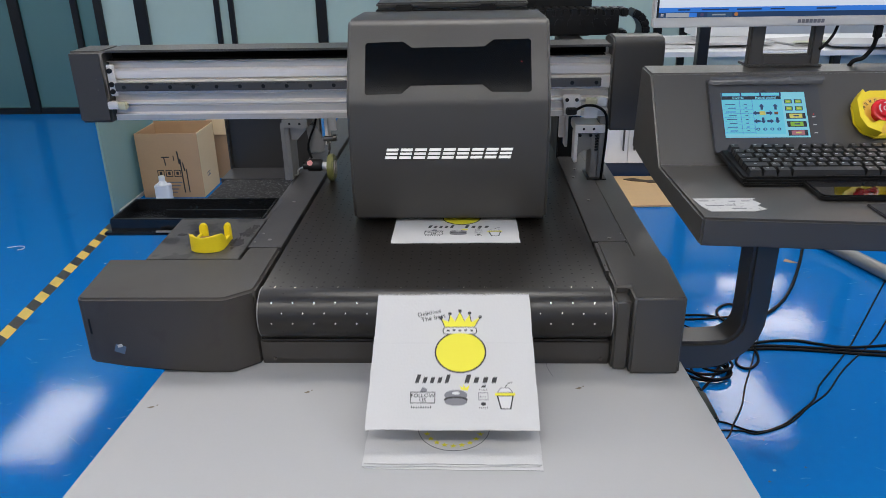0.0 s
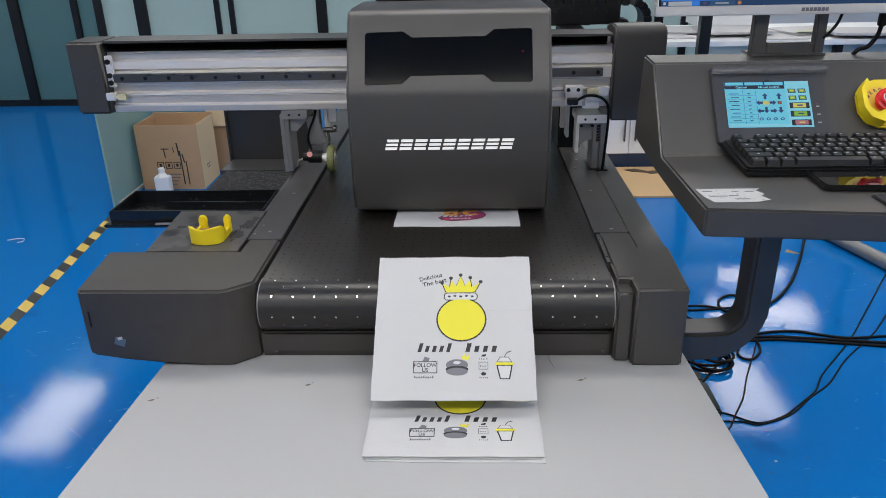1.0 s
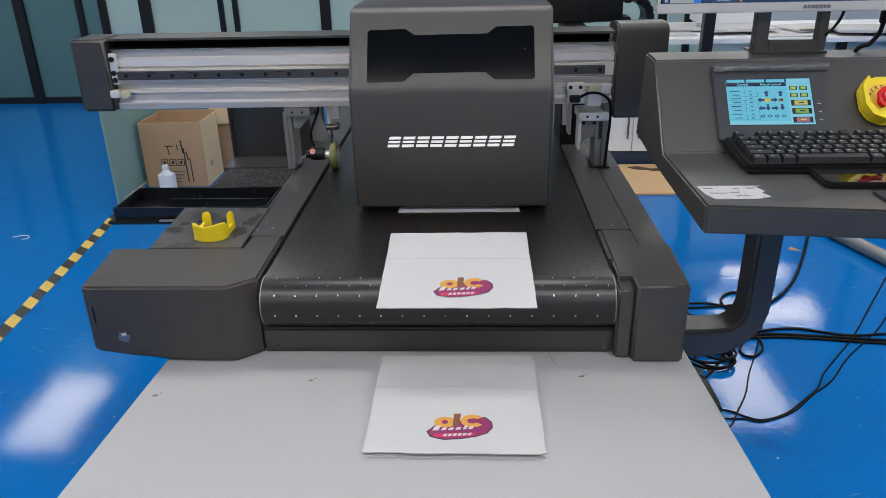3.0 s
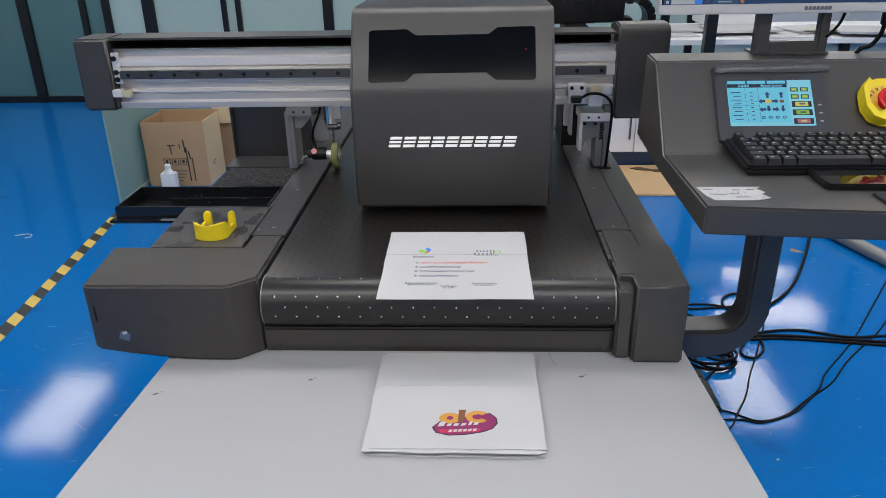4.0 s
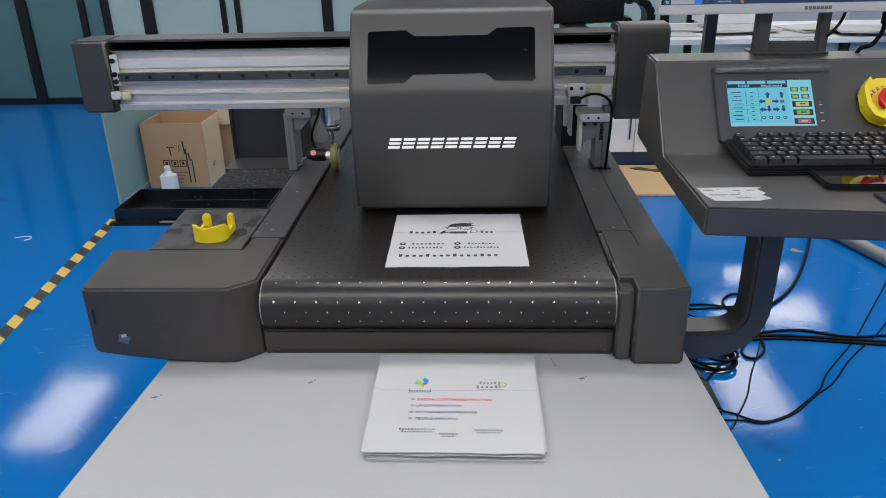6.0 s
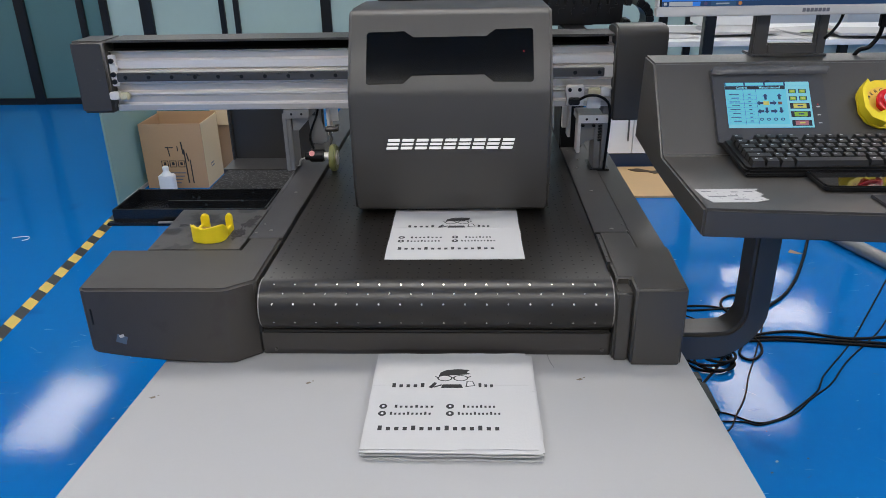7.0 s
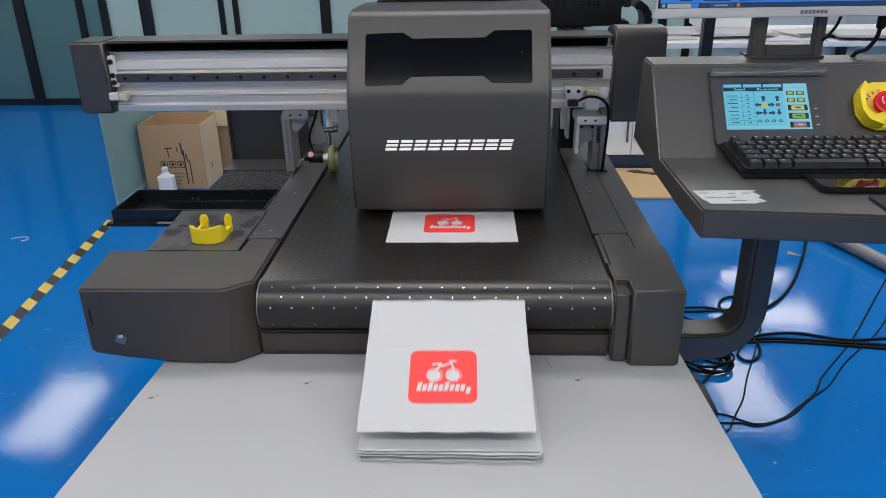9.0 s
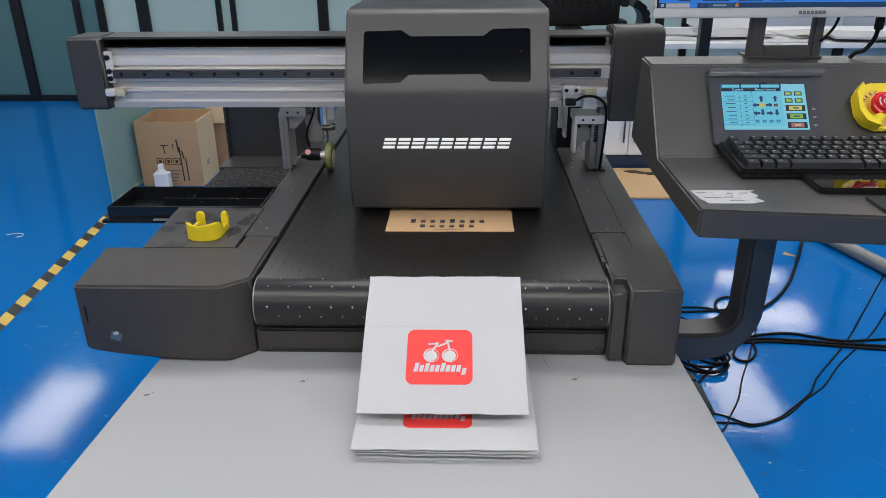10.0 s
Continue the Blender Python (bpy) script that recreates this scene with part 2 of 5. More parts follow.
def bx(x0, x1, y0, y1, z0, z1, w=0.002, seg=2):
    bm = bmesh.new()
    bmesh.ops.create_cube(bm, size=1, matrix=Matrix.Translation(((x0 + x1) / 2, (y0 + y1) / 2, (z0 + z1) / 2)) @ Matrix.Diagonal((abs(x1 - x0), abs(y1 - y0), abs(z1 - z0), 1)))
    return bev(bm, w, seg)


def ext(pts, axis, lo, hi, w=0.0, seg=2):
    """A polygon swept along an axis: pts are (y, z) for x, (x, z) for y, (x, y) for z."""
    def at(a, b, c):
        return {"x": (c, a, b), "y": (a, c, b), "z": (a, b, c)}[axis]
    bm = bmesh.new()
    A = [bm.verts.new(at(a, b, lo)) for a, b in pts]
    B = [bm.verts.new(at(a, b, hi)) for a, b in pts]
    n = len(pts)
    bm.faces.new(A)
    bm.faces.new(B[::-1])
    for i in range(n):
        bm.faces.new((A[i], B[i], B[(i + 1) % n], A[(i + 1) % n]))
    bmesh.ops.recalc_face_normals(bm, faces=bm.faces)
    return bev(bm, w, seg)


def cyl(p, q, r, seg=24, r2=None, w=0.0):
    p, q = Vector(p), Vector(q)
    bm = bmesh.new()
    d = q - p
    m = Matrix.Translation((p + q) / 2) @ d.to_track_quat("Z", "Y").to_matrix().to_4x4()
    bmesh.ops.create_cone(bm, cap_ends=True, segments=seg, radius1=r, radius2=r if r2 is None else r2, depth=d.length, matrix=m)
    return bev(bm, w, 2, 0.9)


def join(*bms):
    out = bms[0]
    for b in bms[1:]:
        me = bpy.data.meshes.new("tmp")
        b.to_mesh(me)
        b.free()
        out.from_mesh(me)
        bpy.data.meshes.remove(me)
    return out


def moved(bm, m):
    bmesh.ops.transform(bm, matrix=m, verts=bm.verts)
    return bm


def smooth_line(pts, n=8):
    """Catmull-Rom through the points."""
    P = [Vector(p) for p in pts]
    P = [2 * P[0] - P[1]] + P + [2 * P[-1] - P[-2]]
    out = []
    for i in range(1, len(P) - 2):
        a, b, c, d = P[i - 1:i + 3]
        for k in range(n):
            t = k / n
            out.append(0.5 * (2 * b + (c - a) * t + (2 * a - 5 * b + 4 * c - d) * t * t + (3 * b - a - 3 * c + d) * t ** 3))
    return out + [P[-2]]


def tube(pts, r, n=8, seg=8):
    P = smooth_line(pts, n)
    bm = bmesh.new()
    rings = []
    for i, p in enumerate(P):
        d = (P[min(i + 1, len(P) - 1)] - P[max(i - 1, 0)]).normalized()
        u = d.cross(Vector((0.13, 0.21, 0.97))).normalized()
        v = d.cross(u)
        rings.append([bm.verts.new(p + r * (math.cos(a) * u + math.sin(a) * v)) for a in [2 * math.pi * k / seg for k in range(seg)]])
    for A, B in zip(rings, rings[1:]):
        for k in range(seg):
            bm.faces.new((A[k], A[(k + 1) % seg], B[(k + 1) % seg], B[k]))
    bm.faces.new(rings[0])
    bm.faces.new(rings[-1])
    return bm


def rounded(w, h, r, n=5, cx=0.0, cy=0.0):
    """Outline of a rounded rectangle."""
    pts = []
    for sx, sy, a0 in ((1, 1, 0), (-1, 1, 90), (-1, -1, 180), (1, -1, 270)):
        for k in range(n + 1):
            a = radians(a0 + 90 * k / n)
            pts.append((cx + sx * (w / 2 - r) + r * math.cos(a), cy + sy * (h / 2 - r) + r * math.sin(a)))
    return pts


def disc_pts(cx, cy, rx, ry=None, n=28):
    ry = rx if ry is None else ry
    return [(cx + rx * math.cos(2 * math.pi * k / n), cy + ry * math.sin(2 * math.pi * k / n)) for k in range(n)]


def slab(pts, z0, z1):
    return ext(pts, "z", z0, z1)


def ring_pts(cx, cy, r, w, z0, z1, n=40, ry=None):
    """A flat ring with thickness."""
    k = 1.0 if ry is None else ry / r
    bm = bmesh.new()
    V = []
    for i in range(n):
        a = 2 * math.pi * i / n
        c, s = math.cos(a), math.sin(a) * k
        V.append([bm.verts.new((cx + q * c, cy + q * s, z)) for q, z in ((r, z0), (r, z1), (r - w, z1), (r - w, z0))])
    for i in range(n):
        A, B = V[i], V[(i + 1) % n]
        for j in range(4):
            bm.faces.new((A[j], A[(j + 1) % 4], B[(j + 1) % 4], B[j]))
    return bm


def text_bm(s, size, m, align="LEFT", depth=0.0002):
    cu = bpy.data.curves.new("text", "FONT")
    cu.body, cu.size, cu.extrude, cu.offset, cu.align_x, cu.resolution_u = s, size, depth, size * 0.012, align, 3
    ob = bpy.data.objects.new("text", cu)
    scene.collection.objects.link(ob)
    me = bpy.data.meshes.new_from_object(ob.evaluated_get(bpy.context.evaluated_depsgraph_get()))
    bpy.data.objects.remove(ob)
    bm = bmesh.new()
    bm.from_mesh(me)
    bpy.data.meshes.remove(me)
    return moved(bm, m)

# ---- structure ----
solid("floor", bx(-5.2, 5.2, -4.7, 9.4, -0.1, 0, 0), FLOORM, "glossy blue epoxy factory floor", kind="structure")
solid("ceiling", bx(-5.2, 5.2, -4.7, 9.4, CEIL, CEIL + 0.1, 0), CEILM, "white painted ceiling", kind="structure")
for nm, b in (("wall_west", (-5.2, -5.05, -4.7, 9.4)), ("wall_east", (5.05, 5.2, -4.7, 9.4)),
              ("wall_south", (-5.05, 5.05, -4.7, -4.55)), ("wall_north", (-5.05, 5.05, 9.25, 9.4))):
    solid(nm, bx(*b, 0, CEIL, 0), WALLM, "white painted workshop wall", kind="structure")


def ceiling_light(lx, ly, across):
    t = thing("ceiling_light", (lx, ly, CEIL), "flat white rectangular ceiling light panel, lit", "light", "ceiling light panels")
    w, d = (0.59, 0.29) if across else (0.29, 0.59)
    part("diffuser", bx(lx - w, lx + w, ly - d, ly + d, CEIL - 0.022, CEIL - 0.012, 0), PANELG, t, "glowing white diffuser")
    bm = join(bx(lx - w - 0.02, lx - w - 0.002, ly - d - 0.02, ly + d + 0.02, CEIL - 0.025, CEIL, 0), bx(lx + w + 0.002, lx + w + 0.02, ly - d - 0.02, ly + d + 0.02, CEIL - 0.025, CEIL, 0),
              bx(lx - w - 0.002, lx + w + 0.002, ly - d - 0.02, ly - d - 0.002, CEIL - 0.025, CEIL, 0), bx(lx - w - 0.002, lx + w + 0.002, ly + d + 0.002, ly + d + 0.02, CEIL - 0.025, CEIL, 0))
    part("frame", bm, WHITEP, t)


for lx, ly, across in LAMPS:
    ceiling_light(lx, ly, across)

# glass partition behind the printer: black mullions, frosted panes
PY = 5.2
glassw = thing("window_1", (-1.5, PY, 0), "frosted green glass partition with black metal mullions", "partition", kind="structure")
MULL = [(-5.05, 0.06), (-3.735, 0.09), (-3.22, 0.055), (-3.02, 0.065), (-2.66, 0.10), (-2.02, 0.045), (-1.90, 0.045), (-1.15, 0.085), (-0.1, 0.05), (0.95, 0.06), (1.62, 0.07), (1.83, 0.06), (2.1, 0.06)]
for mx, mw in MULL:
    part("mullion", bx(mx - mw / 2, mx + mw / 2, PY - 0.03, PY + 0.03, 0.0, CEIL, 0.003), FRAMEM, glassw)
for (a, aw), (b, bw) in zip(MULL, MULL[1:]):
    part("pane", bx(a + aw / 2, b - bw / 2, PY - 0.005, PY + 0.005, 0.055, CEIL, 0), FROSTD if b < -3.0 else FROST, glassw)
    part("bottom_rail", bx(a + aw / 2, b - bw / 2, PY - 0.025, PY + 0.025, 0.0, 0.055, 0.003), FRAMEM, glassw)
part("door_pull", join(bx(-4.13, -4.10, PY - 0.09, PY - 0.06, 0.62, 1.3, 0.004), bx(-4.13, -4.10, PY - 0.06, PY - 0.005, 0.62, 0.66, 0.004)), FRAMEM, glassw, "long black door pull")
side = thing("window_2", (-1.86, 2.55, 0), "frameless frosted glass screen standing on the floor", "partition", kind="structure")
part("pane", bx(-1.866, -1.854, 2.55, PY - 0.03, 0.0, 0.57, 0.001), SCREENG, side)
part("floor_channel", bx(-1.875, -1.845, 2.6, PY - 0.03, 0.0, 0.02, 0.001), ALUD, side)

# hazard tape on the floor, slanted stripes
tape = thing("floor_tape", (-1.72, 1.3, 0), "black and yellow hazard tape stuck on the blue floor", "tape")
ta, tb = Vector((-1.812, 2.42, 0)), Vector((-1.56, -0.2, 0))
tl = (tb - ta).length
td = (tb - ta) / tl
tn = Vector((-td.y, td.x, 0)) * 0.027
for i in range(36):
    s0, s1 = i * 0.0745, (i + 1) * 0.0745 - 0.001
    if s1 > tl:
        break
    sk = 0.022
    pts = [ta + td * (s0 - sk) - tn, ta + td * (s1 - sk) - tn, ta + td * (s1 + sk) + tn, ta + td * (s0 + sk) + tn]
    part("stripe", ext([(p.x, p.y) for p in pts], "z", 0.0, 0.0012), TAPEY if i % 2 else TAPEB, tape, "yellow stripe" if i % 2 else "black stripe")

# bits of debris on the floor
solid("wire_scrap", tube([(-2.19, 2.10, 0.004), (-2.15, 2.12, 0.004), (-2.115, 2.115, 0.004), (-2.105, 2.085, 0.004), (-2.125, 2.07, 0.004)], 0.0018, 5, 6), WHITEP, "white hooked scrap of wire on the floor", "scrap", at=(-2.15, 2.1, 0))
rnd = random.Random(21)
dv, df = [], []
for k in range(90):
    cx, cy = (rnd.uniform(-2.6, -0.65), rnd.uniform(0.1, 3.4)) if k % 2 else (rnd.uniform(0.75, 2.0), rnd.uniform(-0.2, 2.2))
    r, a0, k0 = rnd.uniform(0.002, 0.006), rnd.uniform(0, 6.28), len(dv)
    dv += [(cx + r * rnd.uniform(0.5, 1.6) * math.cos(a0 + q), cy + r * rnd.uniform(0.4, 1.2) * math.sin(a0 + q), 0.0012) for q in (0, 1.6, 3.0, 4.7)]
    df.append([k0, k0 + 1, k0 + 2, k0 + 3])
dm = bpy.data.meshes.new("floor_debris")
dm.from_pydata(dv, [], df)
dm.materials.append(ink("pale_debris", (0.30, 0.36, 0.42)))
dm.materials.append(ink("dark_debris", (0.02, 0.05, 0.10)))
for k, p in enumerate(dm.polygons):
    p.material_index = 0 if k % 3 == 0 else 1
tagged(new("floor_debris", dm), "tiny specks of debris on the blue floor", "debris", kind="stuff")

# drag scratches and dark rub marks worn into the coating
rnd = random.Random(77)
sv, sf, tone = [], [], []
for k in range(150):
    left = k % 2 == 0
    cx, cy = (rnd.uniform(-1.55, -0.85), rnd.uniform(0.35, 1.25)) if left else (rnd.uniform(0.75, 1.75), rnd.uniform(0.35, 1.85))
    a = (0.35 if k % 3 else -0.5) + rnd.uniform(-0.35, 0.35)
    ln, w, bend = rnd.uniform(0.012, 0.06) * (2.2 if k % 9 == 0 else 1.0), rnd.uniform(0.0005, 0.0011), rnd.uniform(-0.004, 0.004)
    d, n = Vector((math.cos(a), math.sin(a), 0)), Vector((-math.sin(a), math.cos(a), 0))
    c = Vector((cx, cy, 0.0008))
    k0 = len(sv)
    for q in (-1, 0, 1):
        m = c + d * (q * ln / 2) + n * (bend if q == 0 else 0)
        ww = w if q == 0 else 0.0002
        sv += [tuple(m - n * ww), tuple(m + n * ww)]
    sf += [[k0, k0 + 2, k0 + 3, k0 + 1], [k0 + 2, k0 + 4, k0 + 5, k0 + 3]]
    tone += [k % 5 == 0] * 2
sm = bpy.data.meshes.new("floor_scratches")
sm.from_pydata(sv, [], sf)
sm.materials.append(mat("scratched_blue_coating", (0.10, 0.30, 0.58), 0.5, vary=0.2, scale=30, bump=0.0))
sm.materials.append(mat("dark_rub_mark", (0.006, 0.035, 0.11), 0.6, vary=0.3, scale=30, bump=0.0))
for p, dk_ in zip(sm.polygons, tone):
    p.material_index = 1 if dk_ else 0
tagged(new("floor_scratches", sm), "fine drag scratches in the blue floor coating", "scratches", kind="stuff")

# ---- printer ----
pr = thing("printer", (0, 0.8, 0), "dark grey industrial flatbed printer with a black perforated conveyor belt", "printer")
R0, RZ = 0.046, 0.754

part("base_cabinet", bx(-0.29, 0.40, 0.08, 1.75, 0.08, 0.745, 0.006), COAT, pr)
for fx in (-0.22, 0.33):
    for fy in (0.2, 1.6):
        part("foot", join(cyl((fx, fy, 0), (fx, fy, 0.02), 0.04), cyl((fx, fy, 0.02), (fx, fy, 0.09), 0.012)), STEEL, pr)
part("side_shelf", bx(-0.60, -0.29, 0.62, 1.1, 0.66, 0.699, 0.003), COAT, pr)
part("shelf_bracket", bx(-0.53, -0.29, 0.16, 0.335, 0.70, 0.743, 0.003), COAT, pr)

# left front housing: flat top, canted inner corner
lh = ext([(-0.6085, -0.036), (-0.6055, -0.044), (-0.598, -0.049), (-0.54, -0.049), (-0.475, -0.049), (-0.41, -0.049), (-0.362, -0.049), (-0.350, -0.046), (-0.310, -0.014), (-0.309, -0.004), (-0.309, 0.177),
          (-0.372, 0.177), (-0.374, 0.119), (-0.624, 0.119)], "z", 0.6563, 0.803)
for v in lh.verts:
    if v.co.z < 0.7:
        v.co.z += 0.40 * max(0.0, -0.37 - v.co.x) ** 2
lh = bev(lh, 0.0045, 3)
lho = part("left_housing", lh, COATW, pr, "grey metal front housing with scuffed top")
part("sticker", moved(bx(-0.009, 0.009, -0.0006, 0.0006, -0.0075, 0.0075, 0), Matrix.Translation((-0.546, -0.0497, 0.706)) @ Matrix.Rotation(radians(20), 4, "Y")), ink("blue_grey_sticker", (0.08, 0.125, 0.18)), lho, "torn blue-grey sticker")
part("sticker", moved(bx(-0.004, 0.004, -0.0008, 0.0008, -0.0025, 0.0025, 0), Matrix.Translation((-0.545, -0.050, 0.7125)) @ Matrix.Rotation(radians(-15), 4, "Y")), ink("pale_sticker", (0.5, 0.5, 0.48)), lho, "pale torn sticker scrap")
part("slot", bx(-0.592, -0.589, -0.0497, -0.048, 0.735, 0.765, 0), BLACK, lho)

rh = ext([(0.334, -0.048), (0.420, -0.048), (0.428, 0.131), (0.3695, 0.131), (0.3695, 0.203), (0.309, 0.203), (0.309, 0.0), (0.334, 0.0)], "z", 0.6563, 0.803)
part("right_housing", bev(rh, 0.004, 3), COAT, pr, "grey metal front housing")
part("roller_cover", bx(0.3055, 0.3338, -0.036, 0.06, 0.658, 0.790, 0.004, 3), COAT, pr)
part("belt_guide", ext([(0.303, 0.06), (0.309, 0.06), (0.311, 0.19), (0.304, 0.19)], "z", 0.78, 0.8035), PLATE, pr)
for gy in (0.085, 0.165):
    part("guide_screw", cyl((0.3065, gy, 0.8035), (0.3065, gy, 0.805), 0.002, 10), STEEL, pr)

# front bar under the roller, lower lip
part("front_bar", join(bx(-0.309, 0.305, -0.020, 0.03, 0.6645, 0.7070, 0.004), bx(-0.309, 0.305, -0.014, 0.03, 0.6563, 0.666, 0.001)), COATW, pr)
for bxx in (-0.285, 0.29):
    part("bar_screw", cyl((bxx, -0.0225, 0.670), (bxx, -0.018, 0.670), 0.003, 10), STEEL, pr)

# side plates
part("left_plate", bx(-0.376, -0.309, 0.180, 1.75, 0.775, 0.801, 0.0012), PLATE, pr)
part("right_plate", bx(0.303, 0.3695, 0.206, 1.75, 0.775, 0.801, 0.0012), PLATE, pr)
part("right_rail", bx(0.371, 0.4245, 0.134, 1.75, 0.760, 0.799, 0.0015), COAT, pr)
part("left_rail", bx(-0.388, -0.3775, 0.345, 1.75, 0.745, 0.796, 0.002), PLATE, pr)


def screw(x, y, z, r=0.0045):
    part("screw", cyl((x, y, z - 0.003), (x, y, z + 0.0013), r, 12, w=0.0006), ANOD, pr, "dull metal screw head")


for x, y in ((-0.343, 0.452), (-0.341, 0.219), (0.333, 0.453), (0.339, 0.222), (-0.362, 0.253), (-0.368, 0.207), (0.364, 0.245), (0.368, 0.21),
             (0.322, 0.63), (0.318, 0.78), (0.325, 0.95), (0.334, 0.70), (-0.345, 0.75)):
    screw(x, y, 0.801, 0.0040 if abs(abs(x) - 0.34) < 0.02 else 0.0024)

acc = part("access_plate", ext([(-0.556, 0.124), (-0.3785, 0.124), (-0.3785, 0.342), (-0.566, 0.342)], "z", 0.790, 0.8005, 0.001), STAINP, pr, "stained grey access plate")
rnd = random.Random(14)
for cx, cy, rx, ry, n in ((-0.396, 0.262, 0.014, 0.028, 26), (-0.404, 0.205, 0.013, 0.030, 26), (-0.500, 0.262, 0.010, 0.012, 16), (-0.530, 0.250, 0.012, 0.006, 14), (-0.390, 0.295, 0.008, 0.012, 14)):
    blot = [(min(-0.3795, cx + rx * (1 + rnd.uniform(-0.45, 0.3)) * math.cos(6.283 * k / n)), cy + ry * (1 + rnd.uniform(-0.45, 0.3)) * math.sin(6.283 * k / n)) for k in range(n)]
    part("ink_stain", slab(blot, 0.8005, 0.8009), mat("dried_ink", (0.020, 0.019, 0.020), 0.6, vary=0.6, scale=90, grain=400, bump=1.0, stain=(0.05, 0.048, 0.047), stain_at=0.55), acc, "dried black ink stain")
part("plate_skirt", bx(-0.545, -0.3785, 0.135, 0.335, 0.744, 0.789, 0.003), COAT, pr)

# belt: flat run and turning front roller
part("belt_top", bx(-0.300, 0.300, 0.0, 1.8, 0.792, 0.800, 0), BELT, pr, "black rubber belt with rows of small holes")
part("belt_return", bx(-0.300, 0.300, 0.0, 1.8, 0.708, 0.716, 0), BELT, pr)
part("belt_core", bx(-0.29, 0.29, 0.06, 1.8, 0.745, 0.791, 0), BLACK, pr)
rows_x = [-0.286 + 0.0365 / 2 * i for i in range(32)]
hv, hf = [], []
for j in range(78):
    y = 0.004 + j * 0.0172
    for i, x in enumerate(rows_x):
        if (i + j) % 2 and j % 4 > 1:
            continue
        r = 0.0018 if (i + j) % 2 else 0.0023
        k0 = len(hv)
        hv += [(x + r * math.cos(a), y + r * math.sin(a), 0.8004) for a in [k * math.pi / 3 for k in range(6)]]
        hf.append(list(range(k0, k0 + 6)))
hm = bpy.data.meshes.new("belt_holes")
hm.from_pydata(hv, [], hf)
hm.materials.append(HOLE)
ho = new("perforation", hm)
ho.parent, ho.location = pr, (0, -0.8, 0)
tagged(ho, "rows of small punched belt holes", kind="stuff")

rb = cyl((-0.300, 0, RZ), (0.300, 0, RZ), R0, 64)
roller = part("roller", rb, BELT, pr, "black rubber belt bending round the front roller", at=(0, 0, RZ))
rv, rf, POLE = [], [], []
NR = 16
for j in range(NR):
    a0 = 2 * math.pi * j / NR
    for i in range(16):
        x = -0.277 + 0.0365 * i + (0.01825 if j % 2 else 0)
        if x > 0.29:
            continue
        k0 = len(rv)
        w = 0.0013 if j % 2 else 0.0017
        for k in range(6):
            b = k * math.pi / 3
            aa = a0 + w * math.sin(b) / R0
            rv.append((x + w * math.cos(b), -(R0 + 0.0004) * math.cos(aa), (R0 + 0.0004) * math.sin(aa)))
        rf.append(list(range(k0, k0 + 6)))
        # three hole rows in four get the glint colour, the others stay black
        POLE.append(1 if j % 4 != 3 else 0)
rm = bpy.data.meshes.new("roller_holes")
rm.from_pydata(rv, [], rf)
rm.materials.append(HOLE)
rm.materials.append(HOLEL)
for k, p in enumerate(rm.polygons):
    p.material_index = POLE[k]
ro = new("perforation", rm)
ro.parent = roller
tagged(ro, "rows of small punched belt holes", kind="stuff")
for sx in (-1, 1):
    bm = cyl((sx * 0.3005, 0, RZ), (sx * 0.3025, 0, RZ), R0 - 0.0014, 48)
    part("roller_rim", bm, ANOD, pr, "bright metal roller edge")
# print head cover
HX0, HX1 = -0.182, 0.222
hp = [(0.313, 0.809), (0.300, 0.866), (0.300, 1.050), (0.3035, 1.064), (0.379, 1.194), (0.387, 1.203), (0.400, 1.208), (0.605, 1.205), (0.605, 0.809)]
hb = ext(hp, "x", HX0, HX1)
hb = bev(hb, 0.006, 3, 0.9)
head = part("head_cover", hb, COAT, pr, "grey sheet metal print head cover")
FU = Vector((0, 0.0755, 0.130)).normalized()
FM = Matrix(((1, 0, 0, 0), (0, FU.y, -FU.z, 0.3035), (0, FU.z, FU.y, 1.064), (0, 0, 0, 1)))
win = [(-0.145, 0.013), (-0.141, 0.010), (-0.072, 0.012), (-0.054, 0.028), (0.088, 0.029), (0.106, 0.014), (0.180, 0.013), (0.184, 0.017),
       (0.184, 0.118), (0.180, 0.122), (0.110, 0.121), (0.092, 0.107), (-0.052, 0.106), (-0.070, 0.119), (-0.141, 0.117), (-0.145, 0.113)]
part("window", moved(slab(win, -0.002, 0.0012), FM), SMOKED, head, "smoked black acrylic window")
part("indicator", moved(slab(disc_pts(0.165, 0.075, 0.0012, n=10), 0.0012, 0.0016), FM), ink("red_led", (0.8, 0.02, 0.02), 1.2), head, "tiny red indicator light")
sl = 0.26
for i in range(9):
    x0, w, z0 = -0.110 + i * 0.0288, 0.0235, 0.9445
    bars = [(z0, z0 + 0.0052), (z0 + 0.0085, z0 + 0.0128), (z0 + 0.0161, z0 + 0.0213)]
    bm = None
    for a, b in bars:
        q = ext([(x0 + sl * (a - z0), a), (x0 + w + sl * (a - z0), a), (x0 + w + sl * (b - z0), b), (x0 + sl * (b - z0), b)], "y", 0.2992, 0.3003)
        bm = q if bm is None else join(bm, q)
    part("logo_mark", bm, GLOWW, head, "white backlit mark")
part("carriage", bx(-0.15, 0.19, 0.605, 0.63, 0.90, 1.18, 0.003), BLACK, pr)
lid = part("lid", moved(bx(-0.150, 0.196, 0, 0.42, 0, 0.012, 0.004), Matrix.Translation((0, 0.612, 1.211)) @ Matrix.Rotation(radians(3.0), 4, "X")), COAT, head, "hinged grey lid")
part("lid_gap", bx(-0.15, 0.196, 0.6055, 0.66, 1.16, 1.208, 0), BLACK, head)
